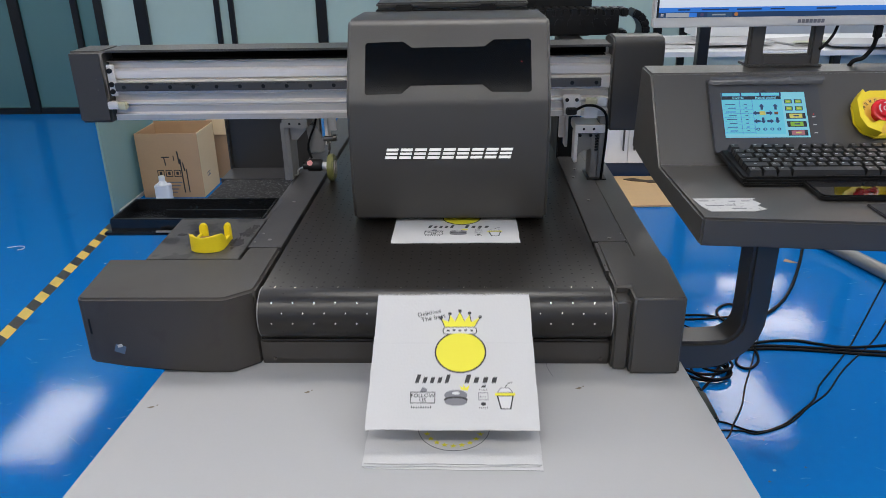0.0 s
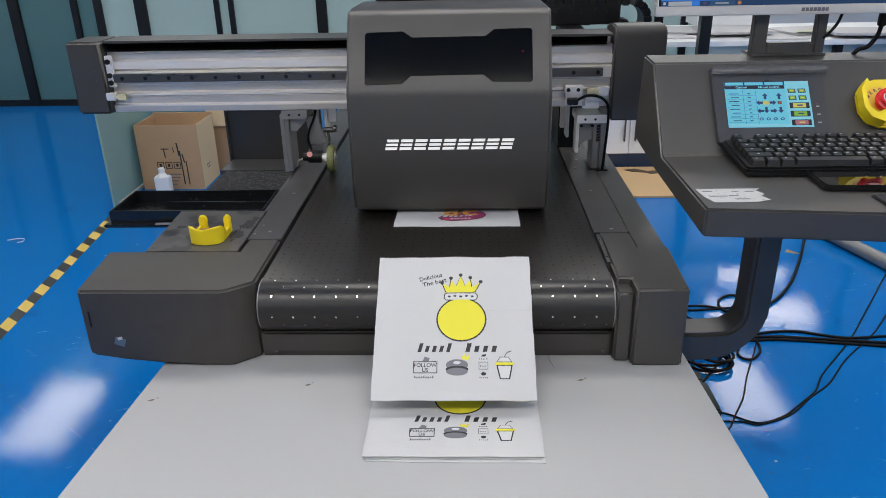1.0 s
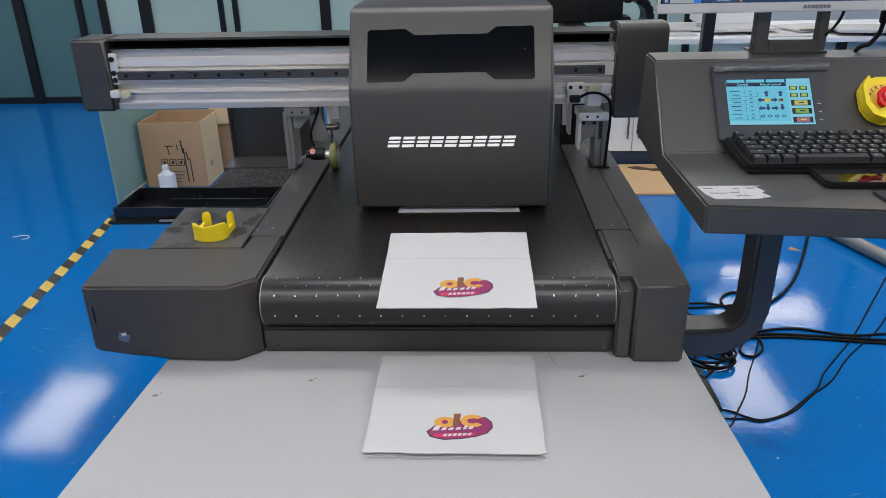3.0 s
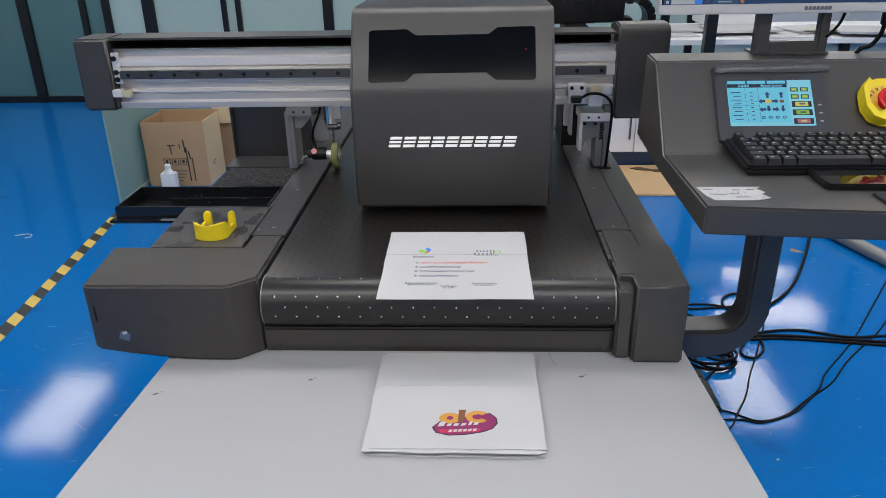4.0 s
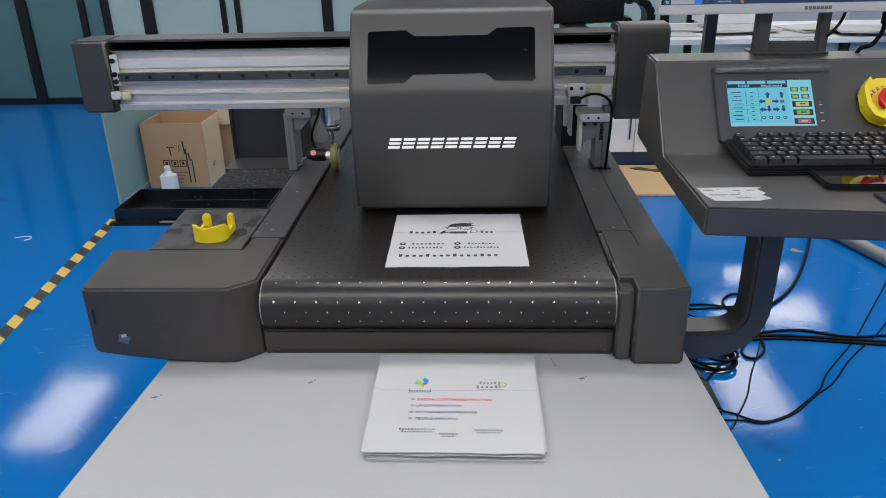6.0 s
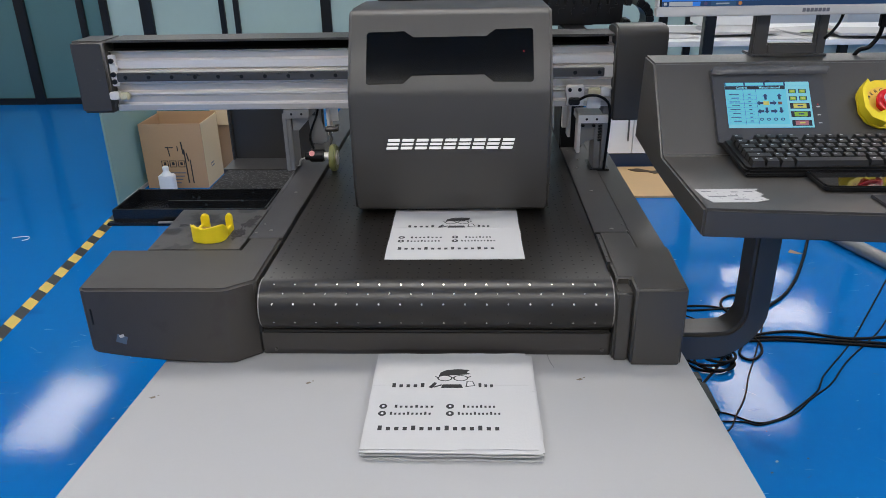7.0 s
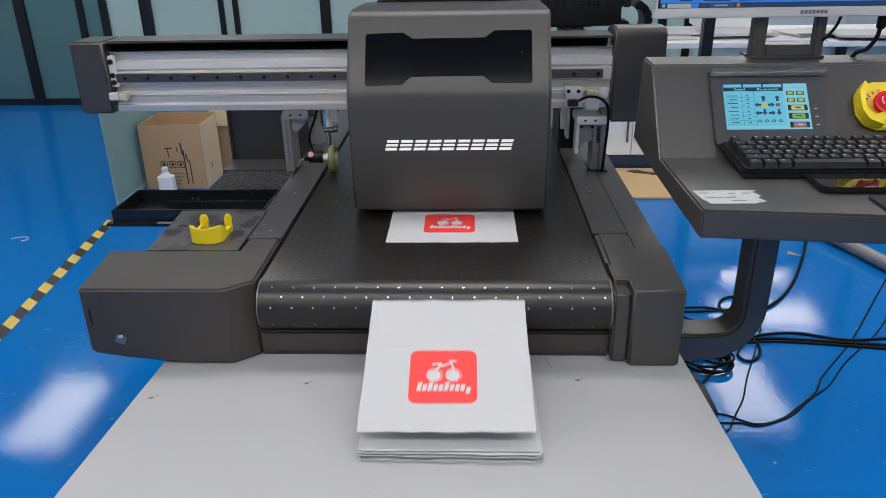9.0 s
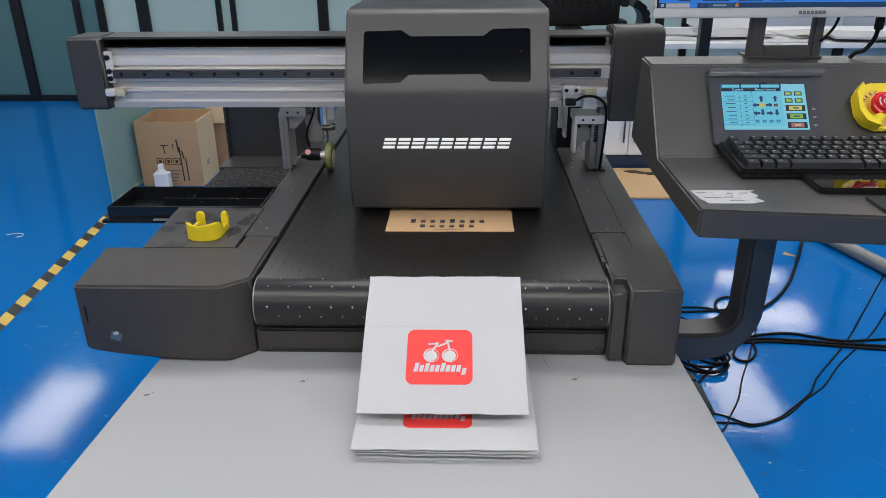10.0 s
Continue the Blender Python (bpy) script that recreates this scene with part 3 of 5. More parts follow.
for x in (-0.085, 0.105):
    part("hinge", bx(x - 0.02, x + 0.02, 0.592, 0.622, 1.204, 1.220, 0.003), BLACK, head, "black lid hinge")
part("latch", bx(0.003, 0.022, 0.598, 0.612, 1.204, 1.212, 0.002), BLACK, head)

# gantry beam
bp_ = [(0.712, 0.957), (0.622, 0.957), (0.620, 0.972), (0.628, 0.975), (0.631, 0.992), (0.622, 0.996), (0.622, 1.000), (0.634, 1.003), (0.634, 1.020), (0.621, 1.025),
       (0.621, 1.052), (0.630, 1.055), (0.622, 1.059), (0.622, 1.076), (0.633, 1.080), (0.633, 1.095), (0.620, 1.099), (0.660, 1.100), (0.660, 1.1185), (0.712, 1.1185)]
beam = part("beam", ext(bp_, "x", -0.803, 0.3935), ALU, pr, "brushed aluminium gantry beam")
# two black strips put where the slot lies in shade
part("slot_back_shade", bx(-0.804, 0.386, 0.6585, 0.6598, 1.1005, 1.118, 0), DEEP, beam)
part("slot_floor_shade", bx(-0.80, 0.38, 0.622, 0.656, 1.1002, 1.1022, 0.0005), DEEP, beam)
part("top_cover", bx(-0.803, 0.3935, 0.616, 0.716, 1.1190, 1.1245, 0.002), COAT, beam, "grey beam top cover")
# darker slabs paint the shade of the beam's grooved bands
for zz0, zz1, yy in ((1.0805, 1.0945, 0.6322), (1.0045, 1.0185, 0.6332), (0.9765, 0.9905, 0.6285), (0.9585, 0.9700, 0.6208)):
    part("groove_shade", bx(-0.802, 0.3925, yy - 0.0006, yy + 0.0010, zz0, zz1, 0), ALUD, beam)
rail = part("linear_rail", bx(-0.788, 0.372, 0.609, 0.6205, 1.029, 1.049, 0.0015), STEEL, beam, "steel linear rail")
for i in range(21):
    x = -0.766 + 0.0563 * i
    part("rail_bolt", cyl((x, 0.6075, 1.039), (x, 0.612, 1.039), 0.0048, 14), BLACK, rail)
fp = part("end_plate", bx(-0.803, -0.785, 0.612, 0.6195, 1.018, 1.092, 0.002), ALU, beam)
for z in (1.078, 1.046, 1.029):
    part("bolt", cyl((-0.795, 0.607, z), (-0.795, 0.613, z), 0.006, 14), BLACK, fp)
stopm = mat("yellowed_urethane", (0.62, 0.58, 0.40), 0.4, vary=0.1, scale=60, bump=0.1)
sb = part("stop_block", bx(-0.81, -0.787, 0.600, 0.6185, 0.988, 1.006, 0.002), ALU, beam)
part("bumper", bx(-0.787, -0.765, 0.603, 0.6185, 0.986, 1.004, 0.003), stopm, sb, "yellowed urethane bumper")
sb2 = part("stop_block", bx(0.365, 0.386, 0.600, 0.6185, 0.984, 1.006, 0.002), ALU, beam)
part("bumper", bx(0.337, 0.365, 0.603, 0.6185, 0.986, 1.003, 0.003), stopm, sb2, "yellowed urethane bumper")
part("plate", moved(bx(-0.016, 0.016, 0.610, 0.6185, -0.016, 0.016, 0.001), Matrix.Translation((0.352, 0, 0.970))), ALU, beam)
part("left_end_cover", bx(-0.885, -0.804, 0.602, 0.714, 0.955, 1.125, 0.006, 3), COAT, pr, "grey rounded beam end cover")
part("right_end_cover", ext([(0.600, 0.926), (0.600, 1.118), (0.602, 1.128), (0.607, 1.136), (0.615, 1.141), (0.626, 1.143), (0.668, 1.143), (0.72, 1.135), (0.72, 0.926)], "x", 0.394, 0.511, 0.004, 3), COAT, pr, "grey rounded beam end cover")
for z in (1.06, 1.035):
    part("cover_screw", cyl((-0.826, 0.6005, z), (-0.826, 0.603, z), 0.0015, 8), STEEL, pr)

# left support, encoder wheel
part("support_post", join(bx(-0.402, -0.382, 0.625, 0.70, 0.80, 0.945, 0.002), bx(-0.402, -0.392, 0.622, 0.64, 0.80, 0.945, 0.001)), ANOD, pr, "machined aluminium beam support")
sp = part("support_bracket", bx(-0.396, -0.333, 0.616, 0.70, 0.934, 0.9565, 0.002), ANOD, pr)
for x in (-0.377, -0.352):
    part("bolt_hole", cyl((x, 0.6155, 0.945), (x, 0.618, 0.945), 0.003, 10), BLACK, sp)
part("gusset", ext([(-0.381, 0.933), (-0.340, 0.933), (-0.342, 0.925), (-0.366, 0.900), (-0.381, 0.900)], "y", 0.635, 0.650, 0.001), ANOD, pr)
part("encoder_bracket", join(ext([(-0.345, 0.932), (-0.318, 0.932), (-0.300, 0.885), (-0.302, 0.866), (-0.338, 0.862)], "y", 0.652, 0.660, 0.001), bx(-0.326, -0.312, 0.655, 0.66, 0.86, 0.95, 0.001)), ANOD, pr)
mot = part("encoder_motor", join(cyl((-0.340, 0.62, 0.840), (-0.304, 0.62, 0.840), 0.016, 24, w=0.002), cyl((-0.352, 0.622, 0.838), (-0.340, 0.622, 0.838), 0.010, 16)), BLACK, pr, "black rotary encoder body")
part("badge", moved(slab(disc_pts(0, 0, 0.007, n=16), 0, 0.0006), Matrix.Translation((-0.333, 0.6072, 0.849)) @ Matrix.Rotation(radians(58), 4, "X")), ink("pink_badge", (0.75, 0.30, 0.28)), mot, "round pink badge")
part("shaft", join(cyl((-0.304, 0.62, 0.838), (-0.290, 0.62, 0.838), 0.010, 16), cyl((-0.30, 0.62, 0.838), (-0.27, 0.62, 0.838), 0.004, 12)), ALU, pr)
WHC = (-0.281, 0.62, 0.8345)
wb = cyl((-0.289, 0.62, 0.8345), (-0.273, 0.62, 0.8345), 0.0335, 40, w=0.003)
wheel = part("encoder_wheel", wb, GREENW, pr, "olive rubber encoder wheel", at=WHC)
part("hub", join(cyl((-0.291, 0.62, 0.8345), (-0.271, 0.62, 0.8345), 0.018, 24), bx(-0.2705, -0.2695, 0.618, 0.622, 0.822, 0.848, 0)), ALUD, wheel)
part("spring_arm", join(cyl((-0.300, 0.640, 0.902), (-0.272, 0.640, 0.902), 0.007, 16), tube([(-0.29, 0.64, 0.90), (-0.287, 0.635, 0.875), (-0.292, 0.63, 0.85)], 0.0035, 4), cyl((-0.275, 0.64, 0.905), (-0.268, 0.64, 0.905), 0.009, 12)), STEEL, pr)
part("encoder_cable", tube([(-0.352, 0.622, 0.835), (-0.366, 0.62, 0.828), (-0.372, 0.63, 0.812), (-0.40, 0.66, 0.803)], 0.0022, 6, 6), ink("grey_cable", (0.35, 0.34, 0.32)), pr)
part("encoder_cable", tube([(-0.332, 0.63, 0.855), (-0.341, 0.64, 0.875), (-0.336, 0.64, 0.90), (-0.322, 0.65, 0.935), (-0.318, 0.66, 0.957)], 0.0028, 6, 6), RUBBER, pr)
part("far_bracket", join(bx(-0.300, -0.292, 0.66, 0.70, 0.88, 0.957, 0.001), bx(-0.300, -0.272, 0.668, 0.672, 0.915, 0.955, 0.001)), ALU, pr)

# right support
part("support_post", join(bx(0.360, 0.376, 0.622, 0.69, 0.80, 0.935, 0.002), bx(0.378, 0.394, 0.622, 0.69, 0.80, 0.955, 0.002)), ANOD, pr, "machined aluminium beam support")
sp2 = part("support_bracket", bx(0.318, 0.390, 0.612, 0.70, 0.917, 0.9365, 0.002), ALU, pr)
for x in (0.338, 0.362):
    part("bolt_hole", cyl((x, 0.6115, 0.927), (x, 0.614, 0.927), 0.003, 10), BLACK, sp2)
part("bracket_plate", ext([(0.322, 0.916), (0.366, 0.916), (0.366, 0.875), (0.340, 0.868), (0.322, 0.85)], "y", 0.630, 0.642, 0.001), ANOD, pr)
part("linear_guide", join(bx(0.318, 0.326, 0.62, 0.66, 0.842, 0.917, 0.001), bx(0.305, 0.312, 0.70, 0.74, 0.86, 0.955, 0.001), bx(0.292, 0.305, 0.72, 0.735, 0.88, 0.955, 0.001)), ALU, pr)
for p in ((0.331, 0.912), (0.357, 0.912)):
    part("hex_bolt", bx(p[0] - 0.004, p[0] + 0.004, 0.620, 0.630, p[1] - 0.006, p[1], 0.001), BLACK, pr)
for k in range(6):
    part("spring_coil", cyl((0.368, 0.621, 0.872 + k * 0.007), (0.376, 0.621, 0.875 + k * 0.007), 0.0028, 8), BLACK, pr)
part("post_foot", bx(0.352, 0.400, 0.61, 0.70, 0.799, 0.8025, 0.001), BLACK, pr)
ss = part("sensor_bracket", join(bx(0.284, 0.326, 0.602, 0.6185, 0.990, 1.010, 0.002), bx(0.287, 0.327, 0.606, 0.6185, 0.962, 0.990, 0.001)), ALU, pr)
for x in (0.293, 0.316):
    part("bolt", cyl((x, 0.600, 1.0), (x, 0.604, 1.0), 0.0045, 12), BLACK, ss)
part("sensor", bx(0.291, 0.316, 0.590, 0.606, 0.966, 0.982, 0.002), BLACK, ss, "small black limit sensor")
part("sensor_cable", tube([(0.316, 0.597, 0.978), (0.335, 0.592, 0.988), (0.362, 0.592, 0.986), (0.384, 0.595, 0.968), (0.390, 0.60, 0.93), (0.388, 0.605, 0.86), (0.386, 0.612, 0.803)], 0.0032, 8, 8), RUBBER, pr)

# guard and foam ledge beside the belt
part("foam_ledge", bx(-0.648, -0.390, 0.70, 0.885, 0.70, 0.722, 0.004), SPECK, pr, "black speckled foam ledge")
part("guard_ledge", ext([(-0.660, 0.887), (-0.390, 0.887), (-0.390, 1.0), (-0.662, 1.0)], "z", 0.70, 0.723, 0.001), PLATE, pr)
part("guard_panel", join(bx(-0.655, -0.378, 1.0, 1.012, 0.70, 0.98, 0.002), bx(-0.661, -0.655, 0.985, 1.012, 0.70, 0.98, 0.002)), COAT, pr, "upright grey guard panel")

# energy chain behind the beam
ch = part("energy_chain", bx(0.20, 0.46, 0.90, 0.98, 1.112, 1.166, 0.004), BLACK, pr, "black plastic cable chain")
chain_path = [(0.20 + 0.022 * i, 1.172) for i in range(13)] + [(0.486 + 0.05 * math.sin(a), 1.122 + 0.05 * math.cos(a)) for a in [0.25 + 0.36 * k for k in range(7)]]
for (x, z), (x2, z2) in zip(chain_path, chain_path[1:]):
    ang = math.atan2(z2 - z, x2 - x)
    part("chain_link", moved(bx(0, 0.0195, 0, 0.085, -0.013, 0.008, 0.003), Matrix.Translation((x, 0.90, z)) @ Matrix.Rotation(-ang, 4, "Y")), BLACK, ch)
for i in range(7):
    part("chain_side", cyl((0.235 + 0.033 * i, 0.897, 1.145), (0.235 + 0.033 * i, 0.905, 1.145), 0.012, 16, w=0.002), BLACK, ch)
part("chain_trough", bx(0.2, 0.40, 0.99, 1.0, 1.10, 1.26, 0.003), BLACK, pr)
part("chain_support", bx(0.44, 0.54, 0.89, 1.0, 1.05, 1.07, 0.003), BLACK, pr)
part("chain_bracket", bx(0.455, 0.475, 0.862, 0.93, 1.05, 1.128, 0.003), BLACK, pr)
part("chain_post", bx(0.30, 0.36, 0.82, 0.98, 0.78, 1.111, 0.003), BLACK, pr)
part("hose", tube([(0.24, 1.0, 1.16), (0.252, 1.0, 1.22), (0.24, 0.98, 1.27), (0.2, 0.95, 1.3)], 0.012, 6, 10), BLACK, pr)

# ---- things beside the belt ----
def yellow_clip():
    t = thing("plastic_clip", (-0.452, 0.19, 0.8005), "yellow plastic U-shaped holder standing on the stained plate", "holder")
    z0 = 0.8005
    path = [(-0.4855, 0.186), (-0.4855, 0.174), (-0.481, 0.163), (-0.470, 0.155), (-0.453, 0.151), (-0.437, 0.153), (-0.424, 0.160), (-0.4185, 0.172), (-0.4185, 0.190)]
    inner = [(-0.452 + (x + 0.452) * 0.84, y + (0.006 if y < 0.18 else 0.0)) for x, y in path]
    wall = ext(path + inner[::-1], "z", z0, z0 + 0.034)
    for v in wall.verts:
        if v.co.z > z0 + 0.02:
            v.co.z -= 0.004 * math.exp(-((v.co.x + 0.455) / 0.018) ** 2) + max(0.0, v.co.y - 0.174) * 0.9
    part("curved_wall", bev(wall, 0.001, 2, 0.7), YELLOW, t)
    for x0, x1, y0, y1, h in ((-0.4855, -0.4795, 0.186, 0.236, 0.012), (-0.4245, -0.4185, 0.190, 0.224, 0.014)):
        part("side_wall", bx(x0, x1, y0, y1, z0, z0 + h, 0.001), YELLOW, t)
    for x0, x1, y0, y1, h in ((-0.486, -0.470, 0.228, 0.238, 0.031), (-0.4305, -0.418, 0.214, 0.226, 0.037)):
        part("prong", ext([(x0, z0), (x1, z0), (x1, z0 + h - 0.006), (x1 - 0.003, z0 + h - 0.001), (x1 - 0.006, z0 + h), (x0 + 0.004, z0 + h), (x0 + 0.001, z0 + h - 0.003), (x0, z0 + h - 0.008)], "y", y0, y1, 0.0015, 2), YELLOW, t)
    part("floor_web", bx(-0.478, -0.426, 0.160, 0.214, z0, z0 + 0.012, 0.002), mat("dark_mottled_plastic", (0.30, 0.18, 0.03), 0.5, vary=0.4, scale=60, bump=0.2, stain=(0.03, 0.02, 0.01), stain_at=0.55), t, "dark mottled inner web")


yellow_clip()


def ink_tray():
    t = thing("ink_tray", (-0.63, 0.59, 0.70), "glossy black plastic drip tray, ink stained", "tray")
    x0, x1, y0, y1, z0, z1 = -0.818, -0.437, 0.515, 0.672, 0.7, 0.737
    part("tray_floor", bx(x0, x1, y0, y1, z0, z0 + 0.006, 0.001), GLOSSB, t)
    part("tray_lip", bx(x0 - 0.012, x1 - 0.05, y0 - 0.018, y0 + 0.004, z0, z0 + 0.008, 0.003), GLOSSB, t)
    for b in ((x0, x1, y0, y0 + 0.007), (x0, x1, y1 - 0.007, y1), (x0, x0 + 0.007, y0 + 0.007, y1 - 0.007), (x1 - 0.007, x1, y0 + 0.007, y1 - 0.007)):
        part("tray_wall", bx(*b, z0 + 0.006, z1, 0.0015), GLOSSB, t)
    part("divider", bx(x0 + 0.1, x1 - 0.015, y1 - 0.06, y1 - 0.055, z0 + 0.006, z1 - 0.012, 0.001), GLOSSB, t)
    part("bright_strip", bx(-0.70, -0.60, y0 - 0.02, y0 - 0.012, z0 + 0.008, z0 + 0.012, 0.001), ANOD, t)


ink_tray()


def carton():
    t = thing("carton", (-1.6, 3.0, 0), "open brown corrugated carton with black ink stains", "box")
    x0, x1, y0, y1, h = -1.824, -1.468, 2.865, 3.15, 0.377
    part("front_wall", bx(x0, x1, y0, y0 + 0.006, 0, h, 0.001), CARTON, t)
    part("back_wall", bx(x0, x1, y1 - 0.006, y1, 0, h + 0.01, 0.001), CARTON, t)
    part("side_wall", bx(x0, x0 + 0.006, y0 + 0.006, y1 - 0.006, 0, h, 0.001), CARTON, t)
    part("side_wall", bx(x1 - 0.006, x1, y0 + 0.006, y1 - 0.006, 0, h, 0.001), CARTONLIT, t)
    part("bottom", bx(x0 + 0.006, x1 - 0.006, y0 + 0.006, y1 - 0.006, 0, 0.006, 0), CARTON, t)
    for i, dx in enumerate((0.0, 0.048, 0.096)):
        cx, cz = x0 + 0.10 + dx, 0.125
        ic = part("pictogram", join(*[bx(cx + a, cx + b, y0 - 0.001, y0, cz + c, cz + d, 0) for a, b, c, d in ((0, 0.04, 0, 0.004), (0, 0.04, 0.036, 0.04), (0, 0.004, 0.004, 0.036), (0.036, 0.04, 0.004, 0.036), (0.013, 0.027, 0.012, 0.03))]), INKK, t, "printed handling mark")
    for k in range(4):
        part("text_bar", bx(x0 + 0.14, x0 + 0.235 - 0.012 * k, y0 - 0.001, y0, 0.088 - 0.020 * k, 0.095 - 0.020 * k, 0), INKG, t)
    rnd = random.Random(3)
    for x, z, ln, w in ((0.155, 0.19, 0.055, 0.006), (0.135, 0.238, 0.045, 0.006), (0.206, 0.22, 0.03, 0.005), (0.235, 0.20, 0.075, 0.008), (0.245, 0.03, 0.20, 0.007), (0.272, 0.03, 0.14, 0.006), (0.26, 0.16, 0.05, 0.007)):
        if ln == 0.045:
            part("ink_mark", bx(x0 + x, x0 + x + ln, y0 - 0.0012, y0, z, z + w, 0), INKK, t)
        else:
            part("ink_mark", moved(bx(-w / 2, w / 2, -0.0012, 0, 0, ln, 0), Matrix.Translation((x0 + x, y0, z)) @ Matrix.Rotation(radians(rnd.uniform(-9, 4)), 4, "Y")), INKK, t, "black ink drip")
    part("stamp", moved(join(bx(0, 0.05, -0.001, 0, 0, 0.005, 0), bx(0, 0.05, -0.001, 0, 0.02, 0.025, 0), bx(0, 0.005, -0.001, 0, 0.005, 0.02, 0), bx(0.025, 0.03, -0.001, 0, 0.005, 0.02, 0)), Matrix.Translation((x1 + 0.0002, y0 + 0.09, 0.10)) @ Matrix.Rotation(radians(90), 4, "Z")), INKG, t)


carton()
c2 = thing("carton", (-1.25, 3.4, 0), "closed brown carton standing behind the open one", "box")
part("body", bx(-1.53, -1.08, 3.24, 3.55, 0.0, 0.46, 0.002), CARTON, c2)
# Flap added for the lighter top band and the shade below it
part("flap", ext([(3.232, 0.46), (3.238, 0.46), (3.215, 0.285), (3.209, 0.285)], "x", -1.53, -1.08), CARTONLIT, c2, "added flap making a lighter top band")


def bottle():
    t = thing("bottle", (-1.66, 2.76, 0), "white plastic ink bottle with a screw cap", "bottle")
    bm = ext(rounded(0.085, 0.06, 0.014, 4, -1.66, 2.76), "z", 0, 0.115, 0.005)
    part("body", join(bm, cyl((-1.66, 2.76, 0.113), (-1.66, 2.76, 0.135), 0.030, 20, 0.016)), WHITEP, t)
    part("cap", cyl((-1.66, 2.76, 0.136), (-1.66, 2.76, 0.162), 0.017, 20, w=0.002), WHITEP, t)


bottle()

# ---- operator console ----
con = thing("control_console", (0.57, 0.1, 0.61), "dark grey sheet metal operator console on a swing arm", "console")
cp = [(-0.112, 0.922), (-0.114, 0.968), (0.158, 0.968), (0.281, 1.113), (0.358, 1.116), (0.385, 0.945), (0.20, 0.93)]
cb = ext(cp, "x", 0.405, 0.98)
for v in cb.verts:
    if v.co.y < 0 and v.co.x > 0.9:
        v.co.y -= 0.057
cb = bev(cb, 0.0035, 2, 0.15)
cbody = part("desk_body", cb, COAT, con)
arm = [(0.395, 0.604), (0.49, 0.604)] + [(0.49 + 0.11 * math.sin(a), 0.714 - 0.11 * math.cos(a)) for a in [0.2 * k for k in range(1, 8)]] + [(0.600, 0.74), (0.601, 0.93), (0.556, 0.93), (0.556, 0.705)]
arm += [(0.513 + 0.043 * math.cos(a), 0.705 - 0.043 * math.sin(a)) for a in [0.3 * k for k in range(1, 5)]] + [(0.49, 0.662), (0.395, 0.662)]
part("arm", ext(arm, "y", 0.05, 0.115, 0.006, 2), COAT, con, "bent rectangular swing arm")

TU = Vector((0, 0.643, 0.766))
CM = Matrix(((1, 0, 0, 0), (0, TU.y, -TU.z, 0.19), (0, TU.z, TU.y, 1.006), (0, 0, 0, 1)))


def on_panel(bm):
    return moved(bm, CM)


hmi = part("hmi_bezel", on_panel(bev(slab(rounded(0.200, 0.152, 0.004, 3, 0.606, 0.047), -0.002, 0.010), 0.0015)), mat("dark_bezel", (0.045, 0.046, 0.05), 0.3, bump=0.05), con, "dark touch panel bezel")
scr = part("hmi_screen", on_panel(slab([(0.5270, 0.0), (0.6785, 0.0), (0.6785, 0.0915), (0.5270, 0.0915)], 0.0102, 0.0108)), SCRBLUE, hmi, "lit cyan touch screen")


def ui(x0, x1, s0, s1, m, nm="ui_block", lift=0.0003):
    return part(nm, on_panel(slab([(0.527 + x0, s0), (0.527 + x1, s0), (0.527 + x1, s1), (0.527 + x0, s1)], 0.0108, 0.0108 + lift)), m, scr)


ui(0.0, 0.1515, 0.0835, 0.0915, SCRARROW, "tab_bar", 0.0002)
for a, b in ((0.002, 0.034), (0.037, 0.070), (0.073, 0.106)):
    ui(a, b, 0.0845, 0.0905, SCRBLUE, "tab", 0.0004)
ui(0.109, 0.1515, 0.0835, 0.0915, SCRPALE, "tab", 0.0004)
ui(0.0, 0.108, 0.077, 0.0832, SCRDARK, "header", 0.0003)
ui(0.109, 0.1515, 0.0, 0.083, SCRPALE, "button_area", 0.0002)
ui(0.0, 0.109, 0.0, 0.0065, SCRPALE, "status_bar", 0.0003)
for k in range(8):
    s = 0.0665 - k * 0.0077
    ui(0.006 + (0.004 if k % 2 else 0.0), 0.024, s, s + 0.0014, SCRARROW, "text_bar")
    ui(0.040, 0.045, s, s + 0.0016, SCRARROW, "text_bar")
    ui(0.002, 0.054, s - 0.0027, s - 0.0025, SCRARROW, "rule", 0.0002)
ui(0.0318, 0.0322, 0.0065, 0.0768, SCRARROW, "rule", 0.0002)
ui(0.0548, 0.0552, 0.0065, 0.0768, SCRARROW, "rule", 0.0002)


def arrow(cx, cs, ang):
    a = [(-0.0022, -0.006), (0.0022, -0.006), (0.0022, 0.0005), (0.005, 0.0005), (0, 0.006), (-0.005, 0.0005), (-0.0022, 0.0005)]
    m = Matrix.Translation((0.527 + cx, cs, 0)) @ Matrix.Rotation(radians(ang), 4, "Z")
    part("arrow", on_panel(moved(slab(a, 0.0108, 0.0112), m)), SCRARROW, scr)


